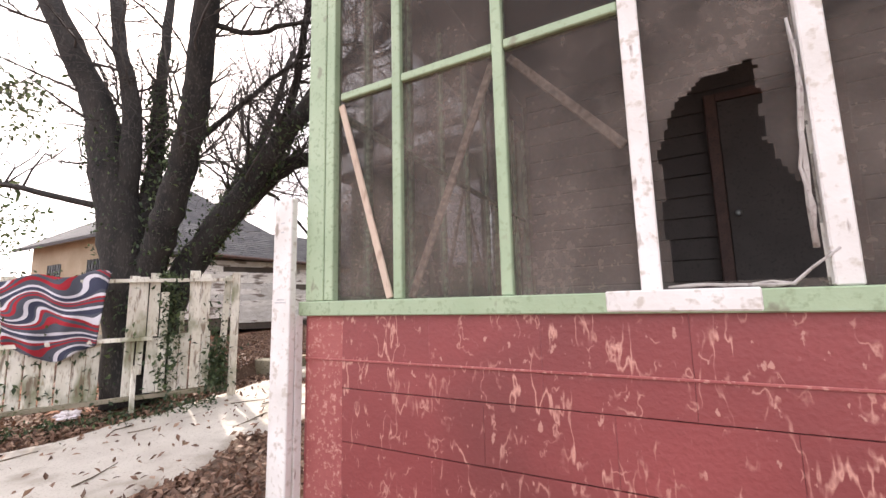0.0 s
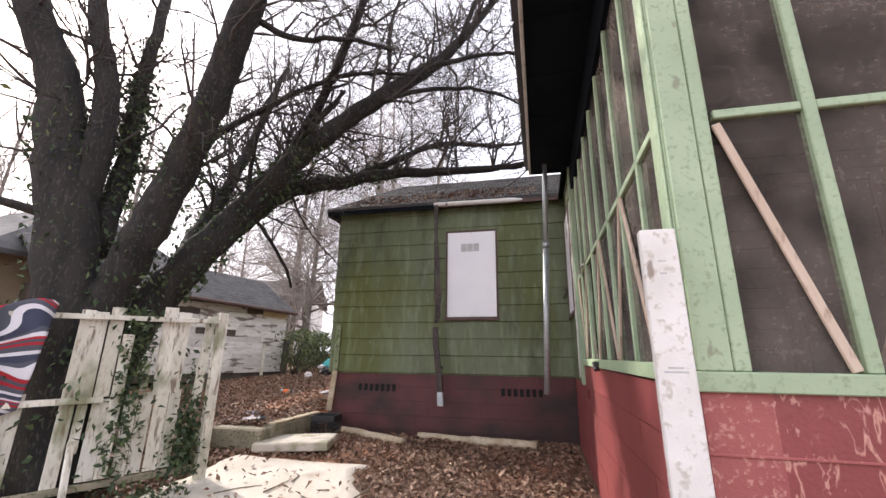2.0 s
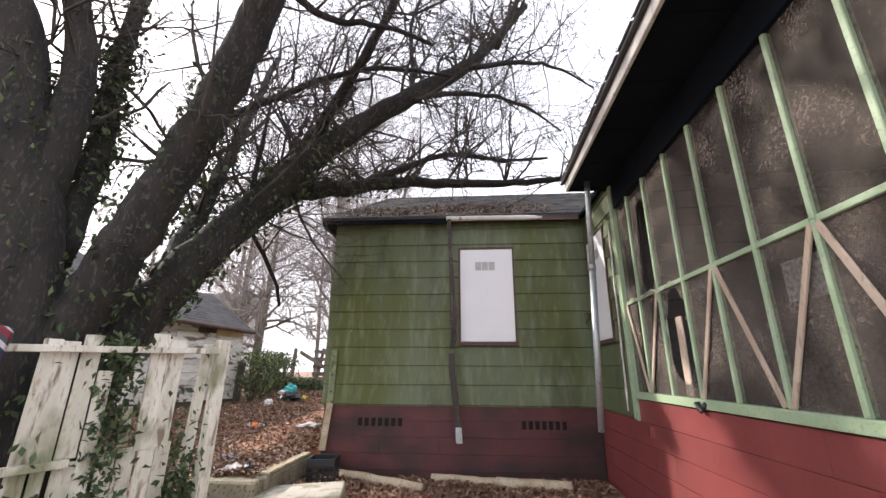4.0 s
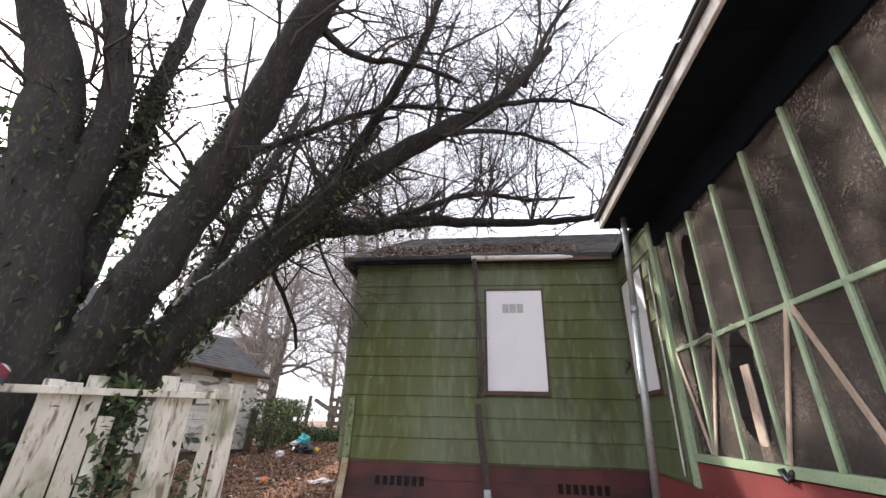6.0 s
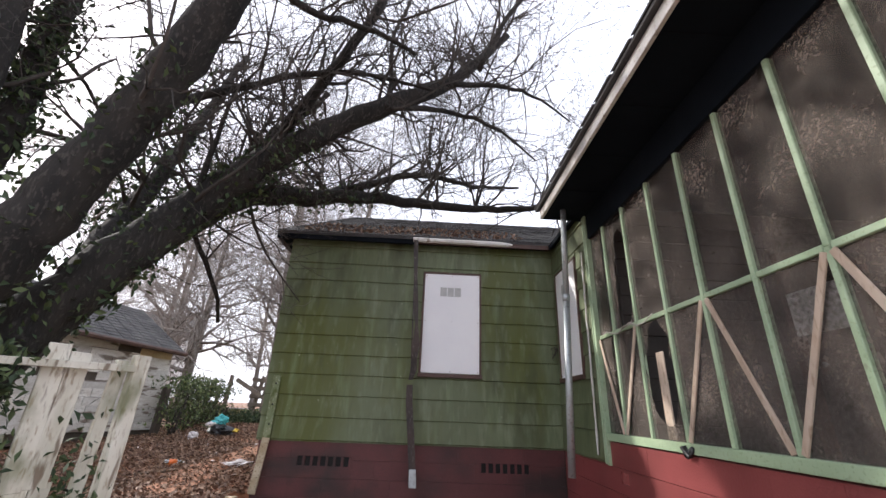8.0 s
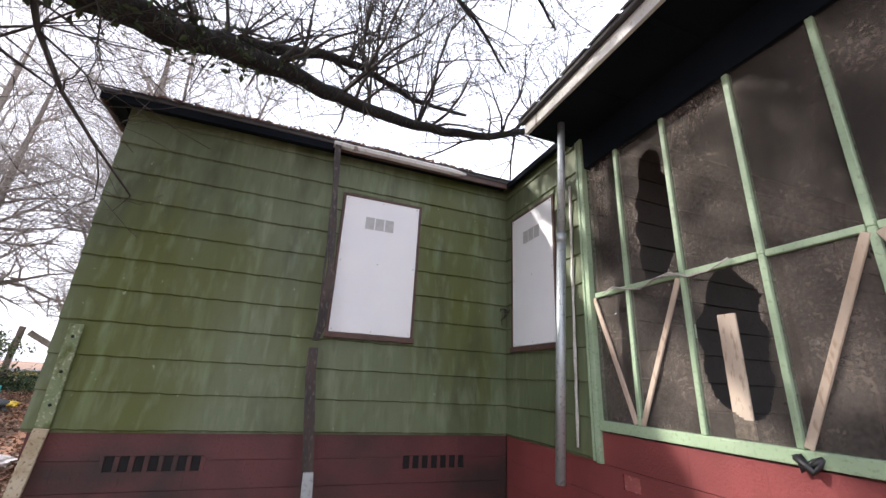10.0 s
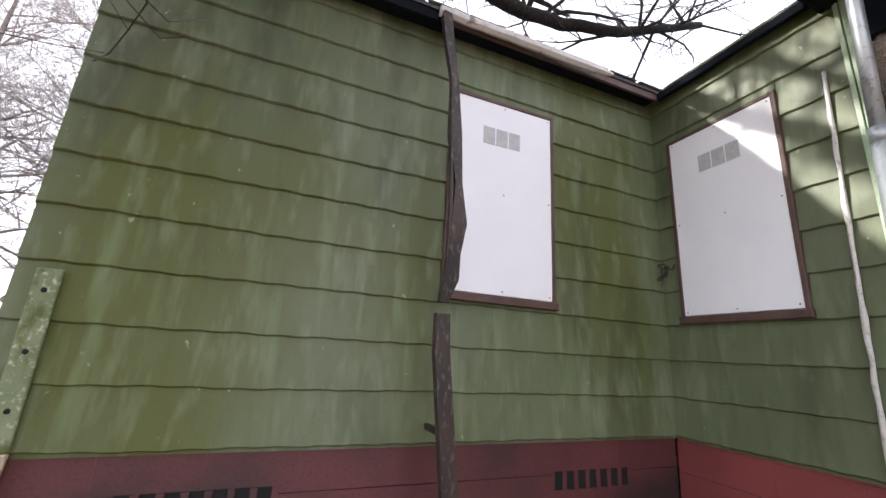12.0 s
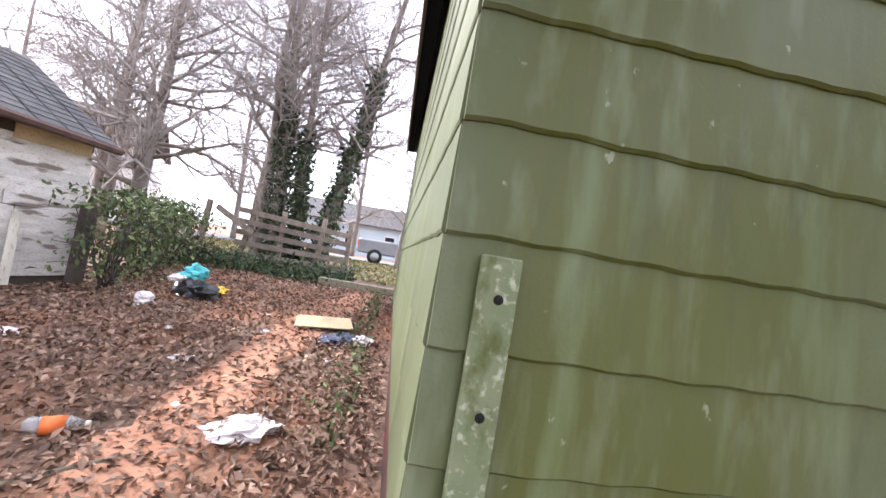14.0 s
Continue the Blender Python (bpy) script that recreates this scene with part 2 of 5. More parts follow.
def soil_material():
    m = material("soil", (0.12, 0.075, 0.05), (0.20, 0.125, 0.085), (0.26, 0.18, 0.125), 2.2, 30, 0.95, 0.9)
    overlay(m, (0.36, 0.15, 0.075), 0.55, (1, 1, 1), 0.50, 0.60, 0.8, 6, (2.2, 0.3, 0))
    overlay(m, (0.07, 0.045, 0.032), 7, (1, 1, 1), 0.55, 0.68, 0.7)
    return m


SOIL = soil_material()
CLAY = material("red_clay_path", (0.33, 0.15, 0.085), (0.42, 0.22, 0.135), (0.20, 0.105, 0.07), 2.5, 40, 0.95, 0.6)


def screen_material():
    """Dirty insect screen: partly open, with dust in it."""
    m = bpy.data.materials.new("dirty_insect_screen")
    m.use_nodes = True
    n, l = m.node_tree.nodes, m.node_tree.links
    p = n["Principled BSDF"]
    g = n.new("ShaderNodeNewGeometry")
    t, t2 = n.new("ShaderNodeTexNoise"), n.new("ShaderNodeTexNoise")
    t.inputs["Scale"].default_value, t.inputs["Detail"].default_value = 3.2, 7
    t2.inputs["Scale"].default_value, t2.inputs["Detail"].default_value = 45, 3
    for k in (t, t2):
        l.new(g.outputs["Position"], k.inputs[0])
    r = n.new("ShaderNodeValToRGB")
    r.color_ramp.elements[0].position, r.color_ramp.elements[1].position = 0.40, 0.72
    r.color_ramp.elements[0].color, r.color_ramp.elements[1].color = (0.050, 0.040, 0.033, 1), (0.19, 0.155, 0.13, 1)
    l.new(t.outputs[0], r.inputs[0])
    l.new(r.outputs[0], p.inputs["Base Color"])
    p.inputs["Roughness"].default_value = 0.9
    tr, mx = n.new("ShaderNodeBsdfTransparent"), n.new("ShaderNodeMixShader")
    mr = n.new("ShaderNodeMapRange")
    mr.inputs[1].default_value, mr.inputs[2].default_value, mr.inputs[3].default_value, mr.inputs[4].default_value = 0.3, 0.7, 0.50, 0.80
    l.new(t2.outputs[0], mr.inputs[0]), l.new(mr.outputs[0], mx.inputs[0])
    l.new(tr.outputs[0], mx.inputs[1]), l.new(p.outputs[0], mx.inputs[2]), l.new(mx.outputs[0], n["Material Output"].inputs[0])
    return m


SCREEN = screen_material()


def stripe_material():
    m = bpy.data.materials.new("striped_blanket")
    m.use_nodes = True
    n, l = m.node_tree.nodes, m.node_tree.links
    uv, sx, r = n.new("ShaderNodeUVMap"), n.new("ShaderNodeSeparateXYZ"), n.new("ShaderNodeValToRGB")
    uv.uv_map = "cloth"
    wrap = n.new("ShaderNodeMath")
    wrap.operation = 'FRACT'
    mul = n.new("ShaderNodeMath")
    mul.operation = 'MULTIPLY'
    mul.inputs[1].default_value = 3.6
    l.new(uv.outputs[0], sx.inputs[0]), l.new(sx.outputs[1], mul.inputs[0]), l.new(mul.outputs[0], wrap.inputs[0]), l.new(wrap.outputs[0], r.inputs[0])
    cr = r.color_ramp
    cr.interpolation = 'CONSTANT'
    red, grey, white, navy = (0.34, 0.02, 0.03, 1), (0.075, 0.08, 0.10, 1), (0.62, 0.6, 0.63, 1), (0.04, 0.045, 0.075, 1)
    cr.elements[0].color, cr.elements[1].position, cr.elements[1].color = red, 0.9, grey
    for p, c in ((0.12, grey), (0.34, white), (0.48, navy), (0.66, grey), (0.72, white), (0.82, red)):
        cr.elements.new(p).color = c
    l.new(r.outputs[0], n["Principled BSDF"].inputs["Base Color"])
    n["Principled BSDF"].inputs["Roughness"].default_value = 0.95
    t, bp = n.new("ShaderNodeTexNoise"), n.new("ShaderNodeBump")
    t.inputs["Scale"].default_value = 220
    bp.inputs["Strength"].default_value, bp.inputs["Distance"].default_value = 0.3, 0.004
    l.new(t.outputs[0], bp.inputs["Height"]), l.new(bp.outputs[0], n["Principled BSDF"].inputs["Normal"])
    return m


STRIPES = stripe_material()


# ---------------------------------------------------------------- building helpers
rng = random.Random(7)


def thing(name, label, category, at=(0, 0, 0), group="", kind=""):
    ob = new(name)
    ob.matrix_world = pose(*at)
    bpy.context.view_layer.update()
    return tagged(ob, label, category, group, kind)


def mesh_of(bm, mat, smooth=False):
    me = bpy.data.meshes.new("mesh")
    bm.to_mesh(me)
    bm.free()
    me.materials.append(mat)
    if smooth:
        me.polygons.foreach_set("use_smooth", [True] * len(me.polygons))
    return me


def part(name, bm, mat, parent, label="", smooth=False):
    """Links a bmesh, in world coordinates, as one mesh under a thing."""
    ob = new(name, bm if isinstance(bm, bpy.types.Mesh) else mesh_of(bm, mat, smooth))
    ob.parent = parent
    if parent:
        ob.matrix_parent_inverse = Matrix.Translation(-parent.matrix_world.translation) if parent.type == 'EMPTY' else Matrix()
    if label:
        ob["label"] = label
    return ob


def single(name, bm, mat, label, category, group="", kind="", smooth=False):
    return tagged(new(name, mesh_of(bm, mat, smooth)), label, category, group, kind)


def box(bm, lo, hi, bevel=0.0, m=None):
    """An axis-aligned box between two corners, its edges bevelled, moved by m."""
    c = [(a + b) / 2 for a, b in zip(lo, hi)]
    s = [abs(b - a) for a, b in zip(lo, hi)]
    t = Matrix.Translation(c) @ Matrix.Diagonal((*s, 1))
    vs = bmesh.ops.create_cube(bm, size=1, matrix=t)["verts"]
    if bevel:
        es = list({e for v in vs for e in v.link_edges})
        vs = list({v for f in bmesh.ops.bevel(bm, geom=es, offset=bevel, segments=1, affect='EDGES')["faces"] for v in f.verts} | {v for v in vs if v.is_valid})
    if m is not None:
        bmesh.ops.transform(bm, matrix=m, verts=vs)
    return bm


def boxes(*args, bevel=0.004):
    bm = bmesh.new()
    for lo, hi in args:
        box(bm, lo, hi, bevel)
    return bm


def beam(bm, a, b, w, d, side=(0, 0, 1), bevel=0.003):
    """A plank from a to b, w wide across `side` and d deep along it."""
    a, b, s = Vector(a), Vector(b), Vector(side)
    z = (b - a).normalized()
    x = s.cross(z).normalized()
    y = z.cross(x)
    m = Matrix((x, y, z)).transposed().to_4x4()
    m.translation = a
    return box(bm, (-w / 2, -d / 2, 0), (w / 2, d / 2, (b - a).length), bevel, m)


def tube(verts, faces, pts, radii, sides=6):
    """Adds a bent, tapering tube to lists of verts and faces."""
    pts = [Vector(p) for p in pts]
    base = len(verts)
    up = Vector((0.31, 0.22, 0.92))
    for i, p in enumerate(pts):
        d = (pts[min(i + 1, len(pts) - 1)] - pts[max(i - 1, 0)]).normalized()
        x = d.cross(up)
        x = x.normalized() if x.length > 1e-4 else Vector((1, 0, 0))
        y = d.cross(x)
        for k in range(sides):
            a = 2 * math.pi * k / sides
            verts.append(p + (x * math.cos(a) + y * math.sin(a)) * radii[i])
    for i in range(len(pts) - 1):
        for k in range(sides):
            q, w = base + i * sides + k, base + i * sides + (k + 1) % sides
            faces.append((q, w, w + sides, q + sides))
    faces.append(tuple(base + (len(pts) - 1) * sides + k for k in range(sides)))
    faces.append(tuple(base + sides - 1 - k for k in range(sides)))


def raw(verts, faces, mat, smooth=True):
    me = bpy.data.meshes.new("mesh")
    me.from_pydata([tuple(v) for v in verts], [], faces)
    me.materials.append(mat)
    if smooth:
        me.polygons.foreach_set("use_smooth", [True] * len(me.polygons))
    return me


def rod(pts, radii, mat, sides=8):
    v, f = [], []
    tube(v, f, pts, radii if isinstance(radii, (list, tuple)) else [radii] * len(pts), sides)
    return raw(v, f, mat)


def step(a, b, x):
    t = min(max((x - a) / (b - a), 0), 1)
    return t * t * (3 - 2 * t)


def ground_at(x, y):
    """The height of the ground: a low yard by the porch, a higher one behind the retaining wall."""
    low = 0.0 + 0.20 * step(1.5, 5.8, y)
    high = 0.42 + 0.055 * min(max(y - 5, 0), 8)
    if x > -5.12:
        k = step(6.05, 6.2, y)
    elif x > -5.75:
        k = step(4.62, 4.74, y)
    else:
        k = max(step(3.2, 5.0, y), 0.5 * step(-6.2, -8.5, x))
    far = step(14, 30, y) * 0.2
    return low * (1 - k) + high * k + far + 0.02 * noise.noise((x * 0.9, y * 0.9, 0)) + 0.012 * noise.noise((x * 3.1, y * 3.1, 4))


# ---------------------------------------------------------------- ground
def build_ground():
    def axis(lo, hi, fine_lo, fine_hi, n):
        a = list(np.linspace(fine_lo, fine_hi, n))
        left = [fine_lo - (fine_lo - lo) * (i / 14) ** 2.2 for i in range(14, 0, -1)]
        right = [fine_hi + (hi - fine_hi) * (i / 14) ** 2.2 for i in range(1, 15)]
        return left + a + right
    xs, ys = axis(-400, 400, -12, 1.5, 190), axis(-300, 600, -2, 16, 230)
    verts = [(x, y, ground_at(x, y)) for y in ys for x in xs]
    w = len(xs)
    faces = [(j * w + i, j * w + i + 1, (j + 1) * w + i + 1, (j + 1) * w + i) for j in range(len(ys) - 1) for i in range(w - 1)]
    tagged(new("ground", raw(verts, faces, SOIL)), "reddish brown bare soil with dead leaves and clay", "ground", kind="structure")


def strip(name, rows, cols, left, right, lift, mat, y0, y1, label, category):
    """A thin sheet on the ground between two wobbling edges."""
    verts, faces = [], []
    for j in range(rows + 1):
        y = y0 + (y1 - y0) * j / rows
        a, b = left(y), right(y)
        for i in range(cols + 1):
            x = a + (b - a) * i / cols
            edge = -0.05 if i in (0, cols) or j in (0, rows) else 0
            verts.append((x, y, ground_at(x, y) + lift + edge))
    w = cols + 1
    for j in range(rows):
        for i in range(cols):
            q = j * w + i
            faces.append((q, q + 1, q + w + 1, q + w))
    return tagged(new(name, raw(verts, faces, mat)), label, category, kind="structure")


def wob(y, s, a=0.18):
    return a * noise.noise((y * 1.3, s, 0)) + a * 0.5 * noise.noise((y * 4.7, s, 3))


def pad_left(y):
    return -5.25 + wob(y, 1)


def pad_right(y):
    return -3.25 - 0.25 * step(2.5, 4.5, y) + wob(y, 8, 0.3)


def path_mid(y):
    return -5.75 - 0.35 * math.sin((y - 5) * 0.5)


build_ground()
strip("pavement", 70, 24, pad_left, pad_right, 0.035, CONCRETE, -3.0, 4.45, "cracked pale concrete yard slab strewn with twigs", "paving")
strip("path", 90, 14, lambda y: path_mid(y) - 0.32 + wob(y, 21, 0.25), lambda y: path_mid(y) + 0.30 + wob(y, 27, 0.25), 0.022, CLAY, 5.2, 14.0,
      "trodden path of bare red clay", "path")


def leaves(count, place, size, mat, name, label, category, flat=0.5, seed=3, parent=None, up=None):
    """Many small folded leaves; place(r) gives a point and its lift, or None."""
    r = random.Random(seed)
    verts, faces = [], []
    for _ in range(count):
        p = place(r)
        if p is None:
            continue
        s = size * r.uniform(0.6, 1.35)
        e = Euler((r.gauss(0, flat), r.gauss(0, flat), r.uniform(0, 6.28))).to_matrix()
        b = len(verts)
        c = r.uniform(0.1, 0.5) * s
        for q in ((-s, 0, 0), (-0.1 * s, -0.5 * s, c), (s, 0, 0.2 * s), (-0.1 * s, 0.5 * s, c)):
            verts.append(Vector(p) + e @ Vector(q))
        faces += [(b, b + 1, b + 2), (b, b + 2, b + 3)]
    me = raw(verts, faces, mat, False)
    if parent:
        return part(name, me, mat, parent, label)
    return tagged(new(name, me), label, category, kind="stuff")


def litter_upper(r):
    x, y = r.uniform(-9.5, -4.95), 4.8 + 10 * r.random() ** 1.4
    d = abs(x - path_mid(y) - wob(y, 24, 0.2))
    if d < 0.40 and r.random() < 0.32 or r.random() < 0.25:
        return None
    if x > -5.05 and y < 6:
        return None
    return x, y, ground_at(x, y) + 0.035 * r.random() + 0.008


def litter_lower(r):
    x, y = r.uniform(-6.2, -1.25), r.uniform(-0.5, 5.85)
    inside = pad_left(y) < x < pad_right(y) and y < 4.4
    if inside and r.random() < 0.955:
        return None
    return x, y, ground_at(x, y) + 0.03 * r.random() + (0.045 if inside else 0.012)


def litter_fence(r):
    x, y = r.uniform(-10, -5.2), r.uniform(0.5, 5.5)
    return x, y, ground_at(x, y) + 0.04 * r.random() + 0.008


leaves(52000, litter_upper, 0.030, DEADLEAF, "leaf_litter", "brown curled dead leaves covering the raised yard", "leaves", seed=1)
leaves(30000, litter_lower, 0.031, DEADLEAF, "leaf_litter", "brown dead leaves drifted against the porch wall", "leaves", seed=2)
leaves(9000, litter_fence, 0.036, DEADLEAF, "leaf_litter", "brown dead leaves behind the fence", "leaves", seed=4)


# ---------------------------------------------------------------- house walls
XW, YS, YG, XG = -1.2, 1.29, 5.95, -4.945          # porch west face, porch south face, green south face, green west edge
SILL, RAIL, TOP, HEAD = 1.29, 2.21, 3.62, 3.31


def wavy_board(x0, x1, low, high, seed):
    """A lapped siding course in the xz plane, facing -y, between two lines, with a waved lower edge."""
    n = max(3, int((x1 - x0) / 0.05))
    verts, faces = [], []
    for i in range(n + 1):
        x = x0 + (x1 - x0) * i / n
        dz = 0.007 * noise.noise((x * 2.6, seed, 0)) + 0.003 * math.sin(x * 34 + seed)
        za, zb = low(x) + dz, high(x) + 0.010
        for y, z in ((-0.020, za + 0.008), (-0.004, zb), (0.0, zb), (0.0, za), (-0.011, za)):
            verts.append((x, y, z))
    for i in range(n):
        for k in range(5):
            q, w = i * 5 + k, i * 5 + (k + 1) % 5
            faces.append((q, w, w + 5, q + 5))
    faces += [(4, 3, 2, 1, 0), tuple(n * 5 + k for k in range(5))]
    return raw(verts, faces, GREEN, False)


def siding(parent, length, hole, m, top, ends=((1.333, 0.2490), (1.333, 0.2490)), seed=0):
    """Courses from the bottom to the top, cut round a window hole (x0, x1, za, zb); ends: first line and pitch at both ends."""
    (a0, ap), (b0, bp) = ends

    def line(k):
        if k == 0:
            return lambda x: 1.075
        return lambda x: min(top, a0 + ap * (k - 1) + (b0 - a0 + (bp - ap) * (k - 1)) * x / length)

    def board(x0, x1, low, high, k):
        ob = new("siding_board", wavy_board(x0, x1, low, high, seed + k))
        ob.parent, ob.matrix_basis = parent, m
    for k in range(12):
        low, high = line(k), line(k + 1)
        if max(low(0), low(length)) > top - 0.02:
            break
        if k == 11 or line(k + 1)(length) >= top - 0.001:
            high = lambda x: top
        mid = (hole[0] + hole[1]) / 2 if hole else 0
        if hole and high(mid) > hole[2] and low(mid) < hole[3]:
            board(0, hole[0], low, high, k)
            board(hole[1], length, low, high, k)
            if low(mid) < hole[2] - 0.02:
                board(hole[0], hole[1], low, lambda x: hole[2] - 0.01, k)
            if high(mid) > hole[3] + 0.02:
                board(hole[0], hole[1], lambda x: hole[3], high, k)
        else:
            board(0, length, low, high, k)
        if high(0) >= top and high(length) >= top:
            break


def wall_core(lo, hi, hole_axis, hole):
    """A thick wall as boxes round one opening; hole = (a0, a1, z0, z1) along the axis."""
    if not hole:
        return boxes((lo, hi), bevel=0)
    a0, a1, z0, z1 = hole
    k = hole_axis

    def cut(p, v, z):
        q = list(p)
        q[k], q[2] = v, z
        return tuple(q)
    return boxes((cut(lo, lo[k], lo[2]), cut(hi, a0, hi[2])), (cut(lo, a1, lo[2]), cut(hi, hi[k], hi[2])),
                 (cut(lo, a0, lo[2]), cut(hi, a1, z0)), (cut(lo, a0, z1), cut(hi, a1, hi[2])), bevel=0)


W1 = (-3.05, -2.235, 1.885, 3.275)
W2 = (5.025, 5.80, 1.87, 3.265)
wall_green = tagged(new("wall_green_south", mesh_of(wall_core((XG + 0.02, YG, 1.06), (XW + 0.15, YG + 0.15, 3.8), 0, W1), GREEN)), "mossy green wavy lapped siding wall", "wall", kind="structure")
siding(wall_green, XW - XG, (W1[0] - XG, W1[1] - XG, W1[2], W1[3]), pose(XG, YG, 0), 3.74, ((1.333, 0.2505), (1.333, 0.2490)), seed=1)
wall_stub = tagged(new("wall_green_west_stub", mesh_of(wall_core((XW, 4.66, 1.06), (XW + 0.15, YG, 3.8), 1, W2), GREEN)), "pale green lapped siding wall beside the porch", "wall", kind="structure")
siding(wall_stub, YG - 4.66, (YG - W2[1], YG - W2[0], W2[2], W2[3]), pose(XW, YG, 0, 0, 0, -90), 3.72, seed=30)
wall_west = tagged(new("wall_green_west", mesh_of(boxes(((XG, YG + 0.02, 1.06), (XG + 0.15, 12.5, 3.8)), bevel=0), GREEN)), "sunlit green lapped siding wall", "wall", kind="structure")
siding(wall_west, 12.5 - YG, None, pose(XG, 12.5, 0, 0, 0, -90) @ Matrix.Diagonal((1, 0.45, 1, 1)), 3.74, seed=60)
tagged(new("wall_green_north", mesh_of(boxes(((XG, 12.5, 0.3), (6, 12.65, 3.8)), bevel=0), GREEN)), "plain green back wall", "wall", kind="structure")
tagged(new("wall_house_east", mesh_of(boxes(((6, -0.5, 0.0), (6.15, 12.65, 3.8)), bevel=0), GREEN)), "plain green far side wall", "wall", kind="structure")


def block_wall(name, m, length, z0, z1, mat, holes, label, first=0.0, joint=MORTAR, top=0.2):
    """A painted block wall facing -y in its own frame; holes: (x0, x1, z0, z1) of vent blocks."""
    wall = tagged(new(name, mesh_of(boxes(((0, 0.012, z0), (length, 0.2, z1)), bevel=0), joint)), label, "wall", kind="structure")
    wall.matrix_world = m
    meshes = {}
    row, z = 0, z1
    while z > z0 - 0.15:
        h = 0.2 if row else top
        za = z - h
        x = first - (0.2 if row % 2 else 0.0)
        while x < length:
            a, b = max(x, 0), min(x + 0.4, length)
            cut = [q for q in holes if a < q[1] and b > q[0] and za < q[3] and z > q[2]]
            if b - a > 0.03:
                key = (round(b - a, 2), round(h, 2), row if cut else 0, round(a, 2) if cut else 0)
                if key not in meshes:
                    L = b - a - 0.0008
                    if cut:
                        h0, h1, k0, k1 = (min(max(cut[0][0] - a, 0), L), min(max(cut[0][1] - a, 0), L), min(max(cut[0][2] - za, 0), 0.196), min(max(cut[0][3] - za, 0), 0.196))
                        bits = [((0, 0, 0), (h0, 0.1, 0.196)), ((h1, 0, 0), (L, 0.1, 0.196)), ((h0, 0, 0), (h1, 0.1, k0)), ((h0, 0, k1), (h1, 0.1, 0.196))]
                        bits = [q for q in bits if q[1][0] - q[0][0] > 0.004 and q[1][2] - q[0][2] > 0.004]
                    else:
                        bits = [((0, 0, 0), (L, 0.1, h - 0.004))]
                    meshes[key] = mesh_of(boxes(*bits, bevel=0), mat)
                ob = new("block", meshes[key])
                ob.parent = wall
                ob.matrix_basis = pose(a, rng.uniform(-0.001, 0.001), za + 0.002)
            x += 0.4
        z, row = za, row + 1
    return wall


def vent(wall, x0, x1, z0, z1):
    """A vent block: a red frame with seven upright slots, their shade a near-black sheet."""
    v = part("vent", mesh_of(boxes(((x0, 0.009, z0), (x1, 0.0112, z1)), bevel=0), VOID), VOID, wall, "dark slotted foundation vent")
    n = 7
    w = (x1 - x0) / n
    bar = mesh_of(boxes(((0, 0, 0), (w * 0.36, 0.010, z1 - z0)), bevel=0.002), DARKRED)
    for i in range(n + 1):
        ob = new("vent_bar", bar)
        ob.parent, ob.matrix_basis = v, pose(x0 + i * w - w * 0.18, -0.002, z0)


g_holes = [(0.47, 1.11, 0.80, 0.905), (2.67, 3.28, 0.785, 0.89)]
found_green = block_wall("wall_foundation_green", pose(XG + 0.03, YG + 0.015, 0), XW - XG - 0.03, -0.1, 1.075, DARKRED, g_holes, "dark red painted block foundation with vents", joint=DARKRED)
for hx0, hx1, hz0, hz1 in g_holes:
    vent(found_green, hx0, hx1, hz0, hz1)
block_wall("wall_foundation_green_west", pose(XG + 0.03, 12.5, 0, 0, 0, -90), 6.5, 0.2, 1.075, DARKRED, [], "red painted block foundation")
block_wall("wall_foundation_porch_west", pose(XW, YG, 0, 0, 0, -90), YG - YS, -0.2, 1.25, RED, [(1.5, 1.64, 0.93, 1.02)], "sunlit red painted block porch wall")
porch_low = block_wall("wall_foundation_porch_south", pose(XW, YS, 0), 6.0, -0.2, 1.25, SCRATCHED, [], "scratched red painted block porch wall", 0.2, top=0.287)
part("ledge", mesh_of(boxes(((0.0, -0.006, 1.066), (6.0, 0.02, 1.074)), bevel=0.002), MORTAR), MORTAR, porch_low, "pale crack line")

# ---------------------------------------------------------------- porch frame and screens
porch = thing("screened_porch", "pale green wooden porch frame with torn brown insect screens", "porch", (XW, YS, SILL), kind="structure")
STUDS_W = [4.27, 3.84, 3.39, 2.965, 2.53, 2.10, 1.68]
STUDS_S = [-0.73, -0.30, 0.12, 0.53, 0.95, 1.4, 1.85]


def pbox(name, lo, hi, mat=TRIM, label="", bevel=0.004):
    return part(name, boxes((lo, hi), bevel=bevel), mat, porch, label)


pbox("sill", (XW - 0.02, YS + 0.05, SILL - 0.03), (XW + 0.08, 4.66, SILL + 0.035))
pbox("sill", (XW - 0.03, YS - 0.02, SILL - 0.045), (4.8, YS + 0.08, SILL + 0.015))
pbox("corner_post", (XW, YS, SILL + 0.016), (XW + 0.10, YS + 0.10, TOP))
pbox("corner_trim", (XW + 0.006, YS - 0.016, SILL + 0.016), (XW + 0.105, YS - 0.001, TOP))
pbox("corner_trim", (XW + 0.108, YS - 0.014, SILL + 0.016), (XW + 0.155, YS + 0.03, TOP))
pbox("corner_trim", (XW - 0.012, YS + 0.002, SILL + 0.036), (XW - 0.001, YS + 0.05, TOP))
pbox("corner_trim", (XW - 0.008, YS + 0.06, SILL + 0.036), (XW + 0.02, YS + 0.10, TOP))
pbox("end_post", (XW - 0.03, 4.61, 1.05), (XW + 0.06, 4.655, TOP))
# The header is a dark strip where the eave's shade covers the stud tops.
pbox("header", (XW - 0.012, YS + 0.10, HEAD), (XW + 0.06, 4.605, TOP - 0.02), DARK, "header board under the eave, blackened for the eave's shade")
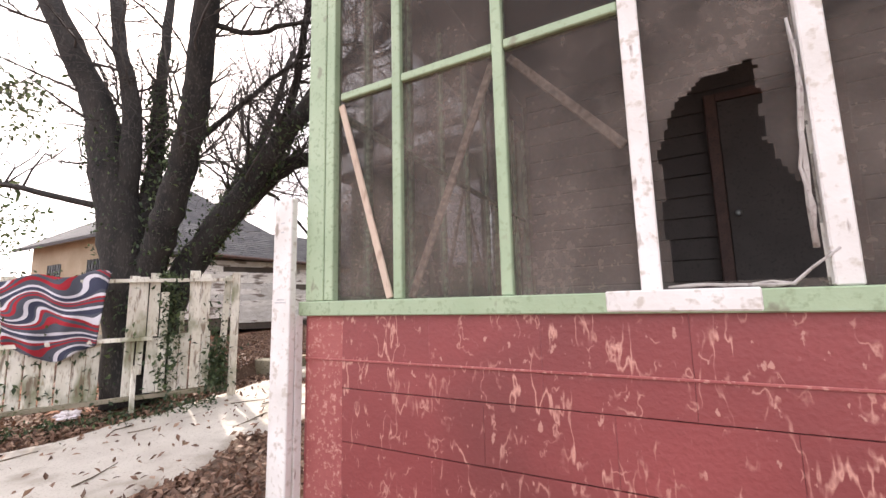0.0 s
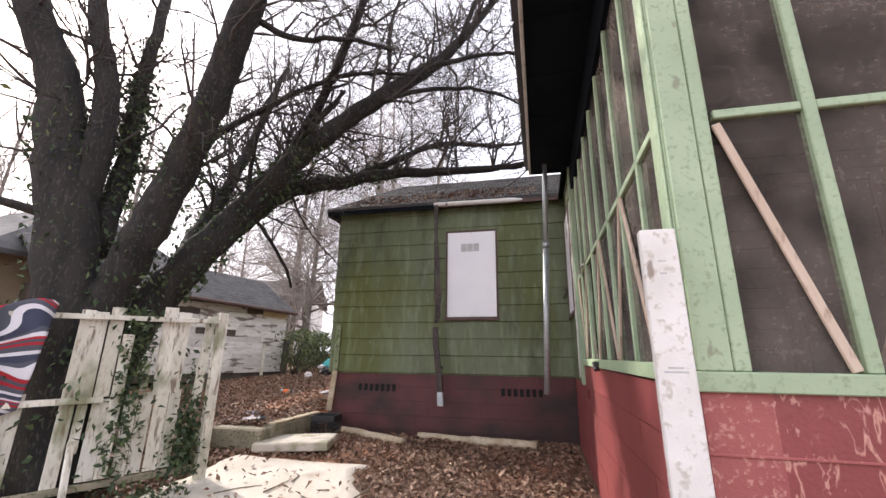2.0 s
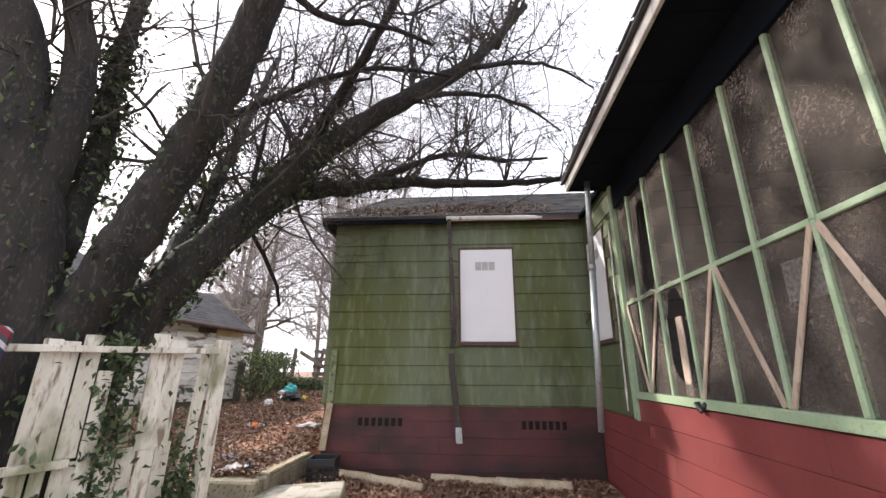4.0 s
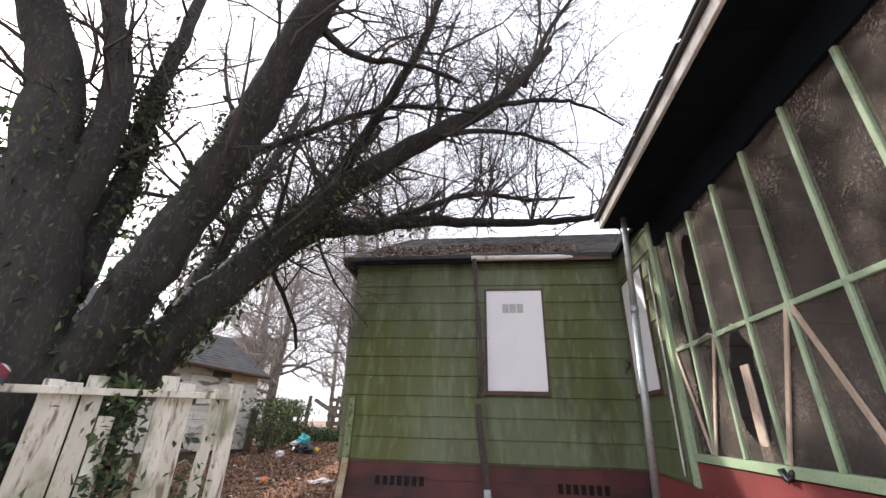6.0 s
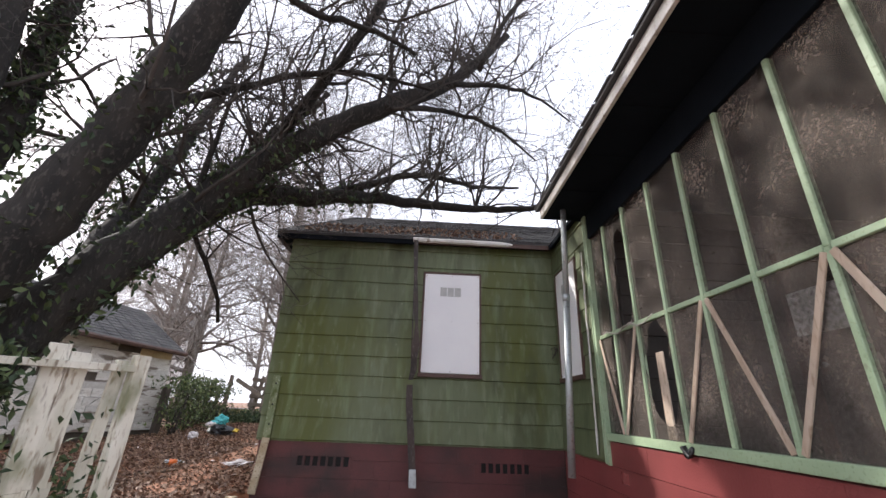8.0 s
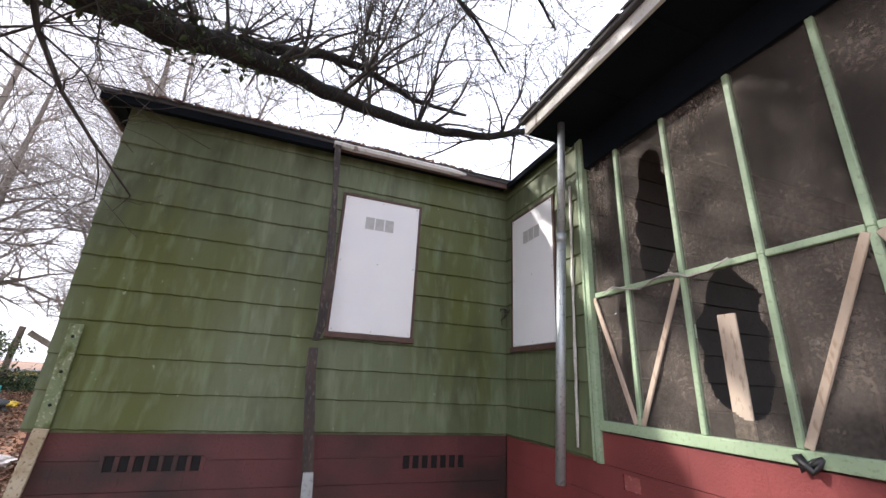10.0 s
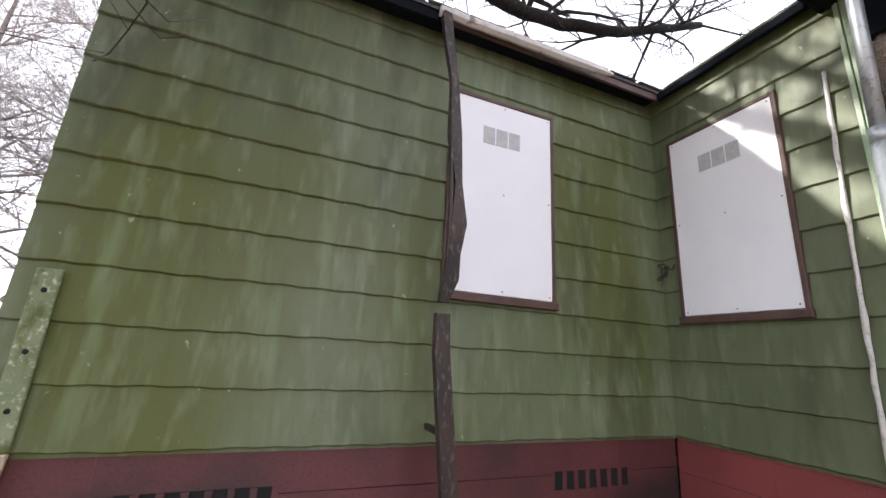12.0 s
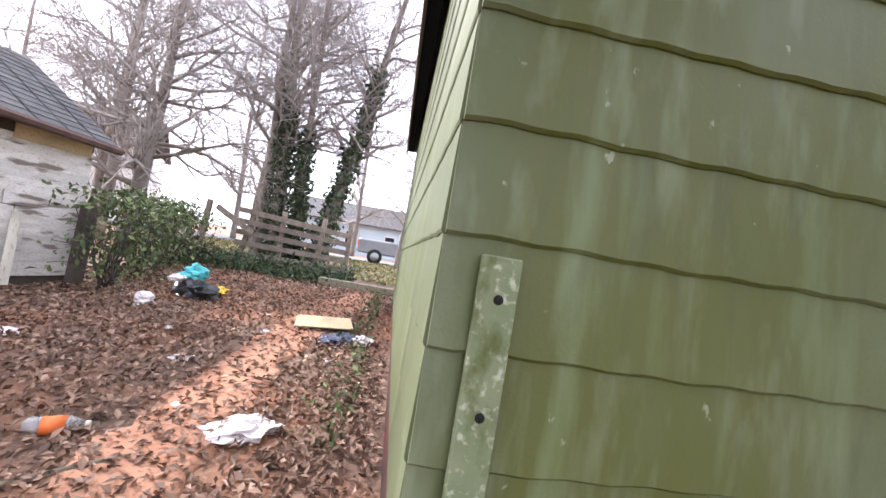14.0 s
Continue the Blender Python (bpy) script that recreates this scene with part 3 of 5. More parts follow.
ys_all = [4.61] + STUDS_W + [YS + 0.10]
for i, y in enumerate(STUDS_W):
    pbox("stud", (XW, y - 0.016, SILL + 0.036), (XW + 0.045, y + 0.016, RAIL))
    bm = bmesh.new()
    beam(bm, (XW + 0.022, y, RAIL), (XW + 0.022, y, HEAD + 0.02), 0.032, 0.045, (1, 0, 0), 0.004)
    part("stud", bm, TRIM, porch)
for a, b in zip(ys_all[1:], ys_all[:-1]):
    pbox("rail", (XW + 0.002, a + 0.019, RAIL - 0.018), (XW + 0.04, b - 0.019, RAIL + 0.018))
xs_all = [XW + 0.155] + STUDS_S + [2.3]
for i, x in enumerate(STUDS_S):
    worn = x in (0.12, 0.53)
    pbox("stud", (x - (0.027 if worn else 0.020), YS - 0.004, SILL + 0.016), (x + (0.027 if worn else 0.020), YS + 0.045, TOP), WHITE if worn else TRIM, "bare white worn stud" if worn else "")
for i, (a, b) in enumerate(zip(xs_all[:-1], xs_all[1:])):
    if i not in (3,):
        pbox("rail", (a + 0.021, YS + 0.002, RAIL - 0.038), (b - 0.021 - (0.007 if i == 2 else 0), YS + 0.04, RAIL - 0.004))
pbox("worn_sill", (0.0, YS - 0.024, SILL - 0.04), (0.36, YS + 0.085, SILL + 0.019), WHITE, "white worn patch of the sill")


def screen(u0, u1, z0, z1, to_world, hole=None, seed=0):
    """A sagging screen panel, with torn edges round a hole given as a function of u, z."""
    g = 0.011 if hole else 0.04
    nu, nz = max(4, int((u1 - u0) / g)), max(4, int((z1 - z0) / g))
    verts, faces = [], []
    for j in range(nz + 1):
        for i in range(nu + 1):
            u, z = u0 + (u1 - u0) * i / nu, z0 + (z1 - z0) * j / nz
            edge = min(i, nu - i, j, nz - j) / 4
            d = 0.010 * min(edge, 1) * noise.noise((u * 5, z * 5, seed))
            verts.append(to_world(u, d, z))
    for j in range(nz):
        for i in range(nu):
            u, z = u0 + (u1 - u0) * (i + 0.5) / nu, z0 + (z1 - z0) * (j + 0.5) / nz
            if hole and hole(u, z):
                continue
            q = j * (nu + 1) + i
            faces.append((q, q + 1, q + nu + 2, q + nu + 1))
    part("screen", raw(verts, faces, SCREEN), SCREEN, porch)


def west(u, d, z):
    return XW + 0.02 + d, u, z


def south(u, d, z):
    return u, YS + 0.02 + d, z


def torn(cu, cz, ru, rz, seed):
    return lambda u, z: ((u - cu) / ru) ** 2 + ((z - cz) / rz) ** 2 < 1 + 0.7 * noise.noise((u * 6, z * 6, seed))


for i, (a, b) in enumerate(zip(ys_all[1:], ys_all[:-1])):
    screen(a, b, SILL + 0.03, RAIL, west, torn(3.62, 1.78, 0.19, 0.40, 7) if i == 2 else None, i)
    screen(a, b, RAIL, HEAD + 0.02, west, torn(4.0, 2.66, 0.15, 0.48, 3) if i == 1 else None, i + 20)


def big_hole(u, z):
    ragged = 0.012 * noise.noise((u * 30, z * 30, 0))
    flap = 0.415 + 0.085 * step(1.72, 1.47, z) + ragged < u < 0.50 + 0.012 * step(1.7, 1.5, z) + ragged and z > 1.46
    edge_top = 1.86 + 0.30 * (u - 0.2) - 0.14 * step(0.25, 0.16, u) + 0.02 * noise.noise((u * 22, 5, 1))
    inside = abs(u - 0.345) < 0.175 + 0.012 * noise.noise((z * 9, 2, 1)) and 1.325 < z < edge_top
    return inside and not flap


for i, (a, b) in enumerate(zip(xs_all[:-1], xs_all[1:])):
    if i == 3:
        screen(a, b, SILL + 0.015, TOP, south, big_hole, 40)
    else:
        screen(a, b, SILL + 0.015, RAIL - 0.02, south, None, 50 + i)
        screen(a, b, RAIL - 0.02, TOP, south, None, 60 + i)


def brace(a, b, inner):
    bm = bmesh.new()
    if inner == "w":
        beam(bm, (XW + 0.004, a[0], a[1]), (XW + 0.004, b[0], b[1]), 0.036, 0.014, (1, 0, 0))
    else:
        y = YS + (0.034 if a[0] > -0.5 else 0.006)
        beam(bm, (a[0], y, a[1]), (b[0], y, b[1]), 0.030, 0.012, (0, 1, 0))
    part("brace", bm, LATH, porch, "pale bare wood diagonal brace")


for a, b in (((2.94, 2.19), (2.56, SILL + 0.04)), ((2.985, 2.19), (3.36, SILL + 0.04)), ((2.12, 2.19), (2.505, SILL + 0.04)),
             ((4.60, 2.19), (4.295, SILL + 0.04)), ((3.865, 2.19), (4.245, SILL + 0.04)), ((2.08, 2.19), (1.70, SILL + 0.04))):
    brace(a, b, "w")
for a, b in (((-1.02, 2.15), (-0.77, SILL + 0.02)), ((-0.33, 2.15), (-0.69, SILL + 0.02)), ((-0.27, 2.15), (0.08, 1.75))):
    brace(a, b, "s")
part("patch_board", boxes(((XW + 0.05, 3.60, SILL + 0.04), (XW + 0.062, 3.70, 1.95)), bevel=0.002), LATH, porch, "narrow pale board behind the torn screen")
# A thin white rectangle just behind the screen.
part("patch_board", boxes(((XW + 0.032, 2.125, 1.86), (XW + 0.036, 2.40, 2.07)), bevel=0), WHITE, porch, "pale square piece behind the screen")


def rag(name, pts, r, mat, parent, label):
    """Wispy torn screen rolled along a line."""
    v, f = [], []
    for k in range(3):
        q = [Vector(p) + Vector((noise.noise((i * 3.1, k, 1)), noise.noise((i * 2.7, k, 5)), noise.noise((i * 3.7, k, 9)))) * r * 1.5 for i, p in enumerate(pts)]
        tube(v, f, q, [r * (0.4 + 0.6 * abs(noise.noise((i * 1.9, k, 2)))) for i in range(len(q))], 5)
    part(name, raw(v, f, mat), mat, parent, label)


RAGM = material("frayed_screen", (0.34, 0.31, 0.28), (0.46, 0.43, 0.40), (0.25, 0.22, 0.2), 14, 60, 0.9, 0.3)
rag("frayed_screen", [(XW - 0.02, 4.5 - 0.12 * i, 2.20 + 0.03 * math.sin(i * 1.7)) for i in range(9)], 0.009, RAGM, porch, "frayed grey screen bunched along the rail")
rag("frayed_screen", [(0.16 + 0.045 * i, YS + 0.0, 1.315 + 0.08 * max(0, i - 6) / 2) for i in range(9)], 0.007, RAGM, porch, "frayed grey screen bunched on the sill")
rag("frayed_screen", [(0.485 + 0.008 * math.sin(i), YS + 0.005, 2.0 - 0.1 * i) for i in range(7)], 0.009, RAGM, porch, "frayed pale screen along the stud")
rag("frayed_screen", [(XW - 0.03, 3.30 + 0.03 * i, 1.30 - 0.035 * (i % 3)) for i in range(4)], 0.03, BLACK, porch, "dark rag hanging on the sill")

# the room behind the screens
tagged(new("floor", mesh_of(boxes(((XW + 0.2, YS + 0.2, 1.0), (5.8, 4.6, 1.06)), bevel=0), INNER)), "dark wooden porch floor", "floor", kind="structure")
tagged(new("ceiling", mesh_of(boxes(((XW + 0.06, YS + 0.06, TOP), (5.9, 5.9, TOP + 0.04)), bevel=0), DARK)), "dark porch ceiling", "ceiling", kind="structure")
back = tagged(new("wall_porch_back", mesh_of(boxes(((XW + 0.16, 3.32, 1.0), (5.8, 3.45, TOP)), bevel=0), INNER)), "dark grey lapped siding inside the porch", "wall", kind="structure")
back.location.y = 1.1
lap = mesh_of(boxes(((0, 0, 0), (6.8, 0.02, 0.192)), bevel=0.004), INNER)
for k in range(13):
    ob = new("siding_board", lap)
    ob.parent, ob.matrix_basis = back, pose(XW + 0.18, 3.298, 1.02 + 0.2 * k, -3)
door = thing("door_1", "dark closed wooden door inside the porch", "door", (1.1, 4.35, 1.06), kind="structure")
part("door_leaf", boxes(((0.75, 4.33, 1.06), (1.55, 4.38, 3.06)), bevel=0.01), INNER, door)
part("door_frame", boxes(((0.66, 4.32, 1.06), (0.75, 4.40, 3.14)), ((1.55, 4.32, 1.06), (1.64, 4.40, 3.14)), ((0.75, 4.32, 3.06), (1.55, 4.40, 3.14)), bevel=0.006), BROWN, door)
part("door_knob", rod([(0.82, 4.33, 2.0), (0.82, 4.30, 2.0), (0.82, 4.27, 2.0)], [0.012, 0.028, 0.02], METAL), METAL, door)

# ---------------------------------------------------------------- corner trim, windows, spouts
trim = thing("trim", "pale green corner board with white streaks", "trim", (XW, 4.68, 1.07), kind="structure")
part("corner_board", boxes(((XW - 0.034, 4.660, 1.06), (XW - 0.022, 4.682, 3.60)), bevel=0.002), TRIM, trim)
# A thin white streak of uneven width, running up the wall.
vs, fs = [], []
tube(vs, fs, [(XW - 0.030, 4.84 - 0.003 * i + 0.008 * noise.noise((i * 0.9, 0, 0)), 1.12 + 0.1 * i) for i in range(22)], [0.010 + 0.012 * abs(noise.noise((i * 0.8, 3, 0))) for i in range(22)], 5)
part("white_streak", raw(vs, fs, WHITE), WHITE, trim, "white upright streak")


def window(name, m, w, h, label):
    """A window boarded over with a white panel; its own frame faces -y, from its lower corner."""
    win = thing(name, label, "window", kind="structure")
    win.matrix_world = m
    f = 0.028
    for n, lo, hi in (("window_frame", (0, -0.035, 0), (f, 0.05, h)), ("window_frame", (w - f, -0.035, 0), (w, 0.05, h)), ("window_frame", (f, -0.035, h - f), (w - f, 0.05, h)),
                      ("window_sill", (-0.01, -0.05, -0.03), (w + 0.01, 0.05, f * 0.7))):
        ob = new(n, mesh_of(boxes((lo, hi), bevel=0.004), BROWN))
        ob.parent = win
    ob = new("board", mesh_of(boxes(((f * 0.7, -0.028, f * 0.9), (w - f * 0.8, 0.03, h - f * 0.6)), bevel=0.003), BOARD))
    ob.parent = win
    ob["label"] = "plain white board closing the window"
    for k in range(3):
        lb = new("label_sheet", mesh_of(boxes(((0, 0, 0), (0.088, 0.002, 0.125)), bevel=0), LABEL))
        lb.parent, lb.matrix_basis = ob, pose(0.245 + 0.098 * k, -0.0305, h - 0.345)
    for kx in (0.05, w / 2, w - 0.05):
        for kz in (0.05, h / 2, h - 0.05):
            nail = new("nail_head", mesh_of(boxes(((-0.004, -0.003, -0.004), (0.004, 0.001, 0.004)), bevel=0.001), BROWN))
            nail.parent, nail.matrix_basis = ob, pose(kx, -0.0285, kz)


window("window_1", pose(W1[0], YG, W1[2]), W1[1] - W1[0], W1[3] - W1[2], "window boarded with white panel in brown frame")
window("window_2", pose(XW, W2[1], W2[2], 0, 0, -90), W2[1] - W2[0], W2[3] - W2[2], "window boarded with white panel in peeling brown frame")

spout = thing("downspout", "grey galvanised round downspout hanging from the porch eave", "downspout", (-1.605, 4.55, 0.95))
part("pipe", rod([(-1.605, 4.55, 0.95), (-1.572, 4.533, 1.8), (-1.54, 4.515, 2.6)], 0.034, METAL, 14), METAL, spout)
part("pipe", rod([(-1.541, 4.515, 2.58), (-1.512, 4.50, 3.4), (-1.505, 4.495, 3.61)], 0.030, METAL, 14), METAL, spout)
part("pipe_joint", rod([(-1.542, 4.516, 2.56), (-1.539, 4.514, 2.63)], 0.038, METAL, 14), METAL, spout)

broken = thing("broken_downspout", "crushed rusty brown downspout on the green wall", "downspout", (-3.13, YG - 0.07, 0.68))


def crushed(name, pts, widths, mat, label=""):
    v, f = [], []
    for i, (p, w) in enumerate(zip(pts, widths)):
        for dx, dy in ((-w, -0.03), (w, -0.03), (w, 0.02), (-w, 0.02)):
            v.append((p[0] + dx, p[1] + dy * (0.5 + w * 12), p[2]))
    for i in range(len(pts) - 1):
        for k in range(4):
            q, w = i * 4 + k, i * 4 + (k + 1) % 4
            f.append((q, w, w + 4, q + 4))
    f += [(3, 2, 1, 0), tuple(len(v) - 4 + k for k in range(4))]
    part(name, raw(v, f, mat, False), mat, broken, label)


crushed("lower_pipe", [(-3.05, 5.66, 0.68), (-3.06, 5.67, 0.9), (-3.10, 5.67, 1.25), (-3.135, 5.67, 1.55), (-3.14, 5.67, 1.74)], [0.036, 0.040, 0.040, 0.040, 0.036], RUST)
crushed("outlet", [(-3.04, 5.64, 0.66), (-3.045, 5.64, 0.74), (-3.05, 5.64, 0.84)], [0.04, 0.04, 0.036], METAL, "dented grey outlet end")
crushed("upper_pipe", [(-3.135, 5.68, 1.80), (-3.105, 5.67, 1.92), (-3.10, 5.65, 2.05), (-3.09, 5.64, 2.22), (-3.10, 5.64, 2.45), (-3.13, 5.65, 2.75), (-3.15, 5.65, 3.1), (-3.17, 5.73, 3.45), (-3.18, 5.77, 3.68)],
        [0.024, 0.040, 0.030, 0.044, 0.020, 0.036, 0.022, 0.030, 0.030], RUST)
crushed("torn_seam", [(-3.135, 5.66, 1.95), (-3.145, 5.62, 2.3), (-3.155, 5.63, 2.7), (-3.16, 5.64, 3.0), (-3.19, 5.77, 3.66)], [0.008, 0.009, 0.007, 0.008, 0.010], RUST, "pale bent metal edge")

for z, x in ((1.15, -3.09),):
    part("strap", boxes(((x - 0.012, 5.66, z), (x + 0.012, YG - 0.024, z + 0.03)), bevel=0.002), RUST, broken, "rusty strap to the wall")

stake = thing("corner_stake", "mossy perforated wooden stake nailed at the corner", "stake", (-4.78, YG - 0.04, 0.52))
bm = bmesh.new()
beam(bm, (-4.822, YG - 0.034, 1.09), (-4.818, YG - 0.034, 1.80), 0.088, 0.022, (0, 1, 0), 0.004)
part("upper_stake", bm, overlay(material("mossy_board", (0.16, 0.20, 0.10), (0.22, 0.25, 0.14), (0.40, 0.42, 0.30), 8, 50, 0.85, 0.4), (0.09, 0.11, 0.03), 10, (1, 1, 0.6), 0.55, 0.65), stake)
bm = bmesh.new()
beam(bm, (-4.875, YG - 0.042, 0.50), (-4.822, YG - 0.034, 1.09), 0.088, 0.022, (0, 1, 0), 0.004)
part("lower_stake", bm, LOGWOOD, stake, "bare pale lower end")
# Black discs on the stake's face stand for the shade in its holes.
for z in (1.709, 1.462, 1.24):
    part("hole", rod([(-4.816, YG - 0.0465, z), (-4.816, YG - 0.04, z)], 0.011, VOID, 10), VOID, stake)

plank = thing("leaning_plank", "tall white painted plank standing against the porch corner", "plank", (-1.30, 1.20, 0.0))
bm = bmesh.new()
beam(bm, (-1.262, 1.215, ground_at(-1.3, 1.2) - 0.02), (-1.275, 1.235, 1.75), 0.108, 0.035, (0, 1, 0), 0.004)
part("board", bm, WHITE, plank)
for z, wide in ((0.42, 0.008), (1.30, 0.034), (1.312, 0.022), (1.60, 0.010), (1.64, 0.012)):
    part("scuff", boxes(((-1.272 - wide, 1.1965 + 0.0115 * z, z), (-1.272 + wide, 1.2000 + 0.0115 * z, z + 0.006)), bevel=0), LABEL, plank, "grey scuff mark")
bm = bmesh.new()
beam(bm, (-1.225, 1.27, 0), (-1.235, 1.27, 1.25), 0.03, 0.04, (0, 1, 0), 0.003)
part("edge_strip", bm, WHITE, plank)

# ---------------------------------------------------------------- roofs
def roof_rows(name, parent, a, b, c, d, mat, rows, label=""):
    """Lapped shingle courses over the quad a-b (eave) to d-c (ridge)."""
    a, b, c, d = map(Vector, (a, b, c, d))
    nrm = (b - a).cross(d - a).normalized()
    if nrm.z < 0:
        nrm = -nrm
    verts, faces = [], []
    for r in range(rows):
        t0, t1 = r / rows, min(1, (r + 1.15) / rows)
        p, q = a.lerp(d, t0), b.lerp(c, t0)
        p1, q1 = a.lerp(d, t1), b.lerp(c, t1)
        n = max(2, int((q - p).length / 0.3))
        for i in range(n):
            u0, u1 = i / n + 0.003, (i + 1) / n - 0.003
            k = len(verts)
            j = 0.004 * noise.noise((i * 1.7, r * 2.3, 0))
            verts += [p.lerp(q, u0) + nrm * (0.014 + j), p.lerp(q, u1) + nrm * (0.014 + j), p1.lerp(q1, u1) + nrm * 0.003, p1.lerp(q1, u0) + nrm * 0.003, p.lerp(q, u0), p.lerp(q, u1)]
            faces += [(k, k + 1, k + 2, k + 3), (k + 4, k + 5, k + 1, k)]
    ob = part(name, raw(verts, faces, mat, False), mat, parent, label)
    ob["kind"] = "stuff"


def solid(bm, pts, thick):
    """A sheet over a quad or triangle with thickness downwards."""
    top = [bm.verts.new(p) for p in pts]
    low = [bm.verts.new((p[0], p[1], p[2] - thick)) for p in pts]
    bm.faces.new(top), bm.faces.new(low[::-1])
    for i in range(len(pts)):
        j = (i + 1) % len(pts)
        bm.faces.new((top[j], top[i], low[i], low[j]))


roof_porch = thing("roof_porch", "low porch roof with dark boxed eave and white fascia", "roof", (-1.7, 1.0, 3.6), kind="structure")
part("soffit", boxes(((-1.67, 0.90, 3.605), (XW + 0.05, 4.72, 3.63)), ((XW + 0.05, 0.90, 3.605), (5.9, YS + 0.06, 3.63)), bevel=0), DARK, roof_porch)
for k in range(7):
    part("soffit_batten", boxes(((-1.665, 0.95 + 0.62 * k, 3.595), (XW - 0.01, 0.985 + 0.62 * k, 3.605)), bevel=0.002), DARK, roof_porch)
part("fascia", boxes(((-1.70, 0.88, 3.595), (-1.67, 4.74, 3.70)), bevel=0.004), WHITE, roof_porch, "worn white eave fascia")
part("fascia", boxes(((-1.67, 0.88, 3.595), (5.9, 0.90, 3.70)), bevel=0), WHITE, roof_porch)
part("end_fascia", boxes(((-1.69, 4.72, 3.60), (XW, 4.742, 3.70)), bevel=0), DARK, roof_porch)
bm = bmesh.new()
solid(bm, [(-1.74, 0.85, 3.73), (-1.74, 4.78, 3.73), (1.8, 4.78, 5.0), (1.8, 0.85, 5.0)], 0.03)
solid(bm, [(1.8, 0.85, 5.0), (1.8, 5.2, 5.0), (6.2, 5.2, 3.73), (6.2, 0.85, 3.73)], 0.03)
part("decking", bm, SHINGLE, roof_porch)
roof_rows("shingles", roof_porch, (-1.75, 0.85, 3.731), (-1.75, 4.78, 3.731), (1.8, 4.78, 5.003), (1.8, 0.85, 5.003), SHINGLE, 24)
pipe = thing("vent_pipe", "grey metal roof vent pipe with a cap", "vent pipe", (-0.9, 4.5, 3.9))
part("pipe", rod([(-1.1, 4.66, 3.85), (-1.1, 4.66, 4.30)], 0.045, METAL, 12), METAL, pipe)
part("cap", rod([(-1.1, 4.66, 4.30), (-1.1, 4.66, 4.32), (-1.1, 4.66, 4.40), (-1.1, 4.66, 4.43)], [0.05, 0.085, 0.085, 0.03], METAL, 12), METAL, pipe)

roof_green = thing("roof_green", "grey asphalt shingle roof littered with twigs", "roof", (-3, 8, 3.75), kind="structure")
bm = bmesh.new()
EZ = 3.74
solid(bm, [(-5.14, 5.79, EZ), (-1.0, 5.79, EZ), (1.0, 8.3, 5.2), (-4.65, 8.3, 5.2)], 0.03)
solid(bm, [(-5.14, 12.7, EZ), (-5.14, 5.79, EZ), (-4.65, 8.3, 5.2)], 0.03)
solid(bm, [(-5.14, 12.7, EZ), (-4.65, 8.3, 5.2), (6.2, 8.3, 5.2), (6.2, 12.7, EZ)], 0.03)
solid(bm, [(-1.0, 5.79, EZ), (-1.29, 4.75, EZ - 0.005), (6.2, 4.75, EZ), (6.2, 8.3, 5.2), (1.0, 8.3, 5.2)], 0.03)
part("decking", bm, SHINGLE, roof_green)
roof_rows("shingles", roof_green, (-5.15, 5.78, EZ + 0.001), (-1.2, 5.78, EZ + 0.001), (0.6, 8.3, 5.203), (-4.65, 8.3, 5.203), SHINGLE, 22)
part("soffit", boxes(((-5.11, 5.825, 3.685), (XW - 0.06, 5.945, 3.70)), ((XW - 0.06, 4.78, 3.685), (XW - 0.005, 5.825, 3.70)), ((-5.11, 5.945, 3.685), (-5.0, 12.6, 3.70)), bevel=0), DARK, roof_green)
part("fascia", boxes(((-5.13, 5.80, 3.64), (-3.22, 5.824, 3.712)), bevel=0.004), DARK, roof_green, "dark bare eave board")
part("fascia", boxes(((-3.2, 5.80, 3.65), (XW - 0.06, 5.824, 3.712)), bevel=0.004), BROWN, roof_green)
part("fascia", boxes(((XW - 0.088, 4.78, 3.65), (XW - 0.062, 5.798, 3.712)), bevel=0.004), DARK, roof_green)
part("fascia", boxes(((-5.14, 5.826, 3.64), (-5.112, 12.6, 3.712)), bevel=0.004), BROWN, roof_green)
v, f = [], []
tube(v, f, [(-3.22 + 0.1 * i, 5.775 - 0.003 * i, 3.695 - 0.002 * i + 0.006 * noise.noise((i * 0.7, 0, 0))) for i in range(15)], [0.036] * 13 + [0.03, 0.012], 7)
part("gutter", raw(v, f, WHITE, False), WHITE, roof_green, "bent white gutter length")


# ---------------------------------------------------------------- trees
def grow(v, f, p, d, length, r, depth, rr, droop=0.0, sides=4, kids=(2, 4), wander=0.28):
    """A crooked branch with side branches, added to lists of verts and faces."""
    n = 4 if depth else 3
    pts, rad = [Vector(p)], [r]
    d = Vector(d).normalized()
    spots = []
    for i in range(n):
        d = (d + Vector((rr.gauss(0, wander), rr.gauss(0, wander), rr.gauss(0, wander) - droop * (1 - depth * 0.25)))).normalized()
        pts.append(pts[-1] + d * length / n)
        rad.append(max(r * (1 - 0.75 * (i + 1) / n), 0.0022))
        spots.append((pts[-1].copy(), d.copy(), rad[-1]))
    tube(v, f, pts, rad, max(3, sides - (0 if depth > 1 else 1)))
    if depth > 0:
        for q, e, ra in spots:
            for _ in range(rr.randint(*kids) if depth > 1 else rr.randint(0, 2)):
                ax = Vector((rr.gauss(0, 1), rr.gauss(0, 1), rr.gauss(0, 1) + 0.15)).normalized()
                grow(v, f, q, e * 0.75 + ax * 0.75, length * rr.uniform(0.45, 0.72), ra * rr.uniform(0.5, 0.75), depth - 1, rr, droop, sides, kids, wander)


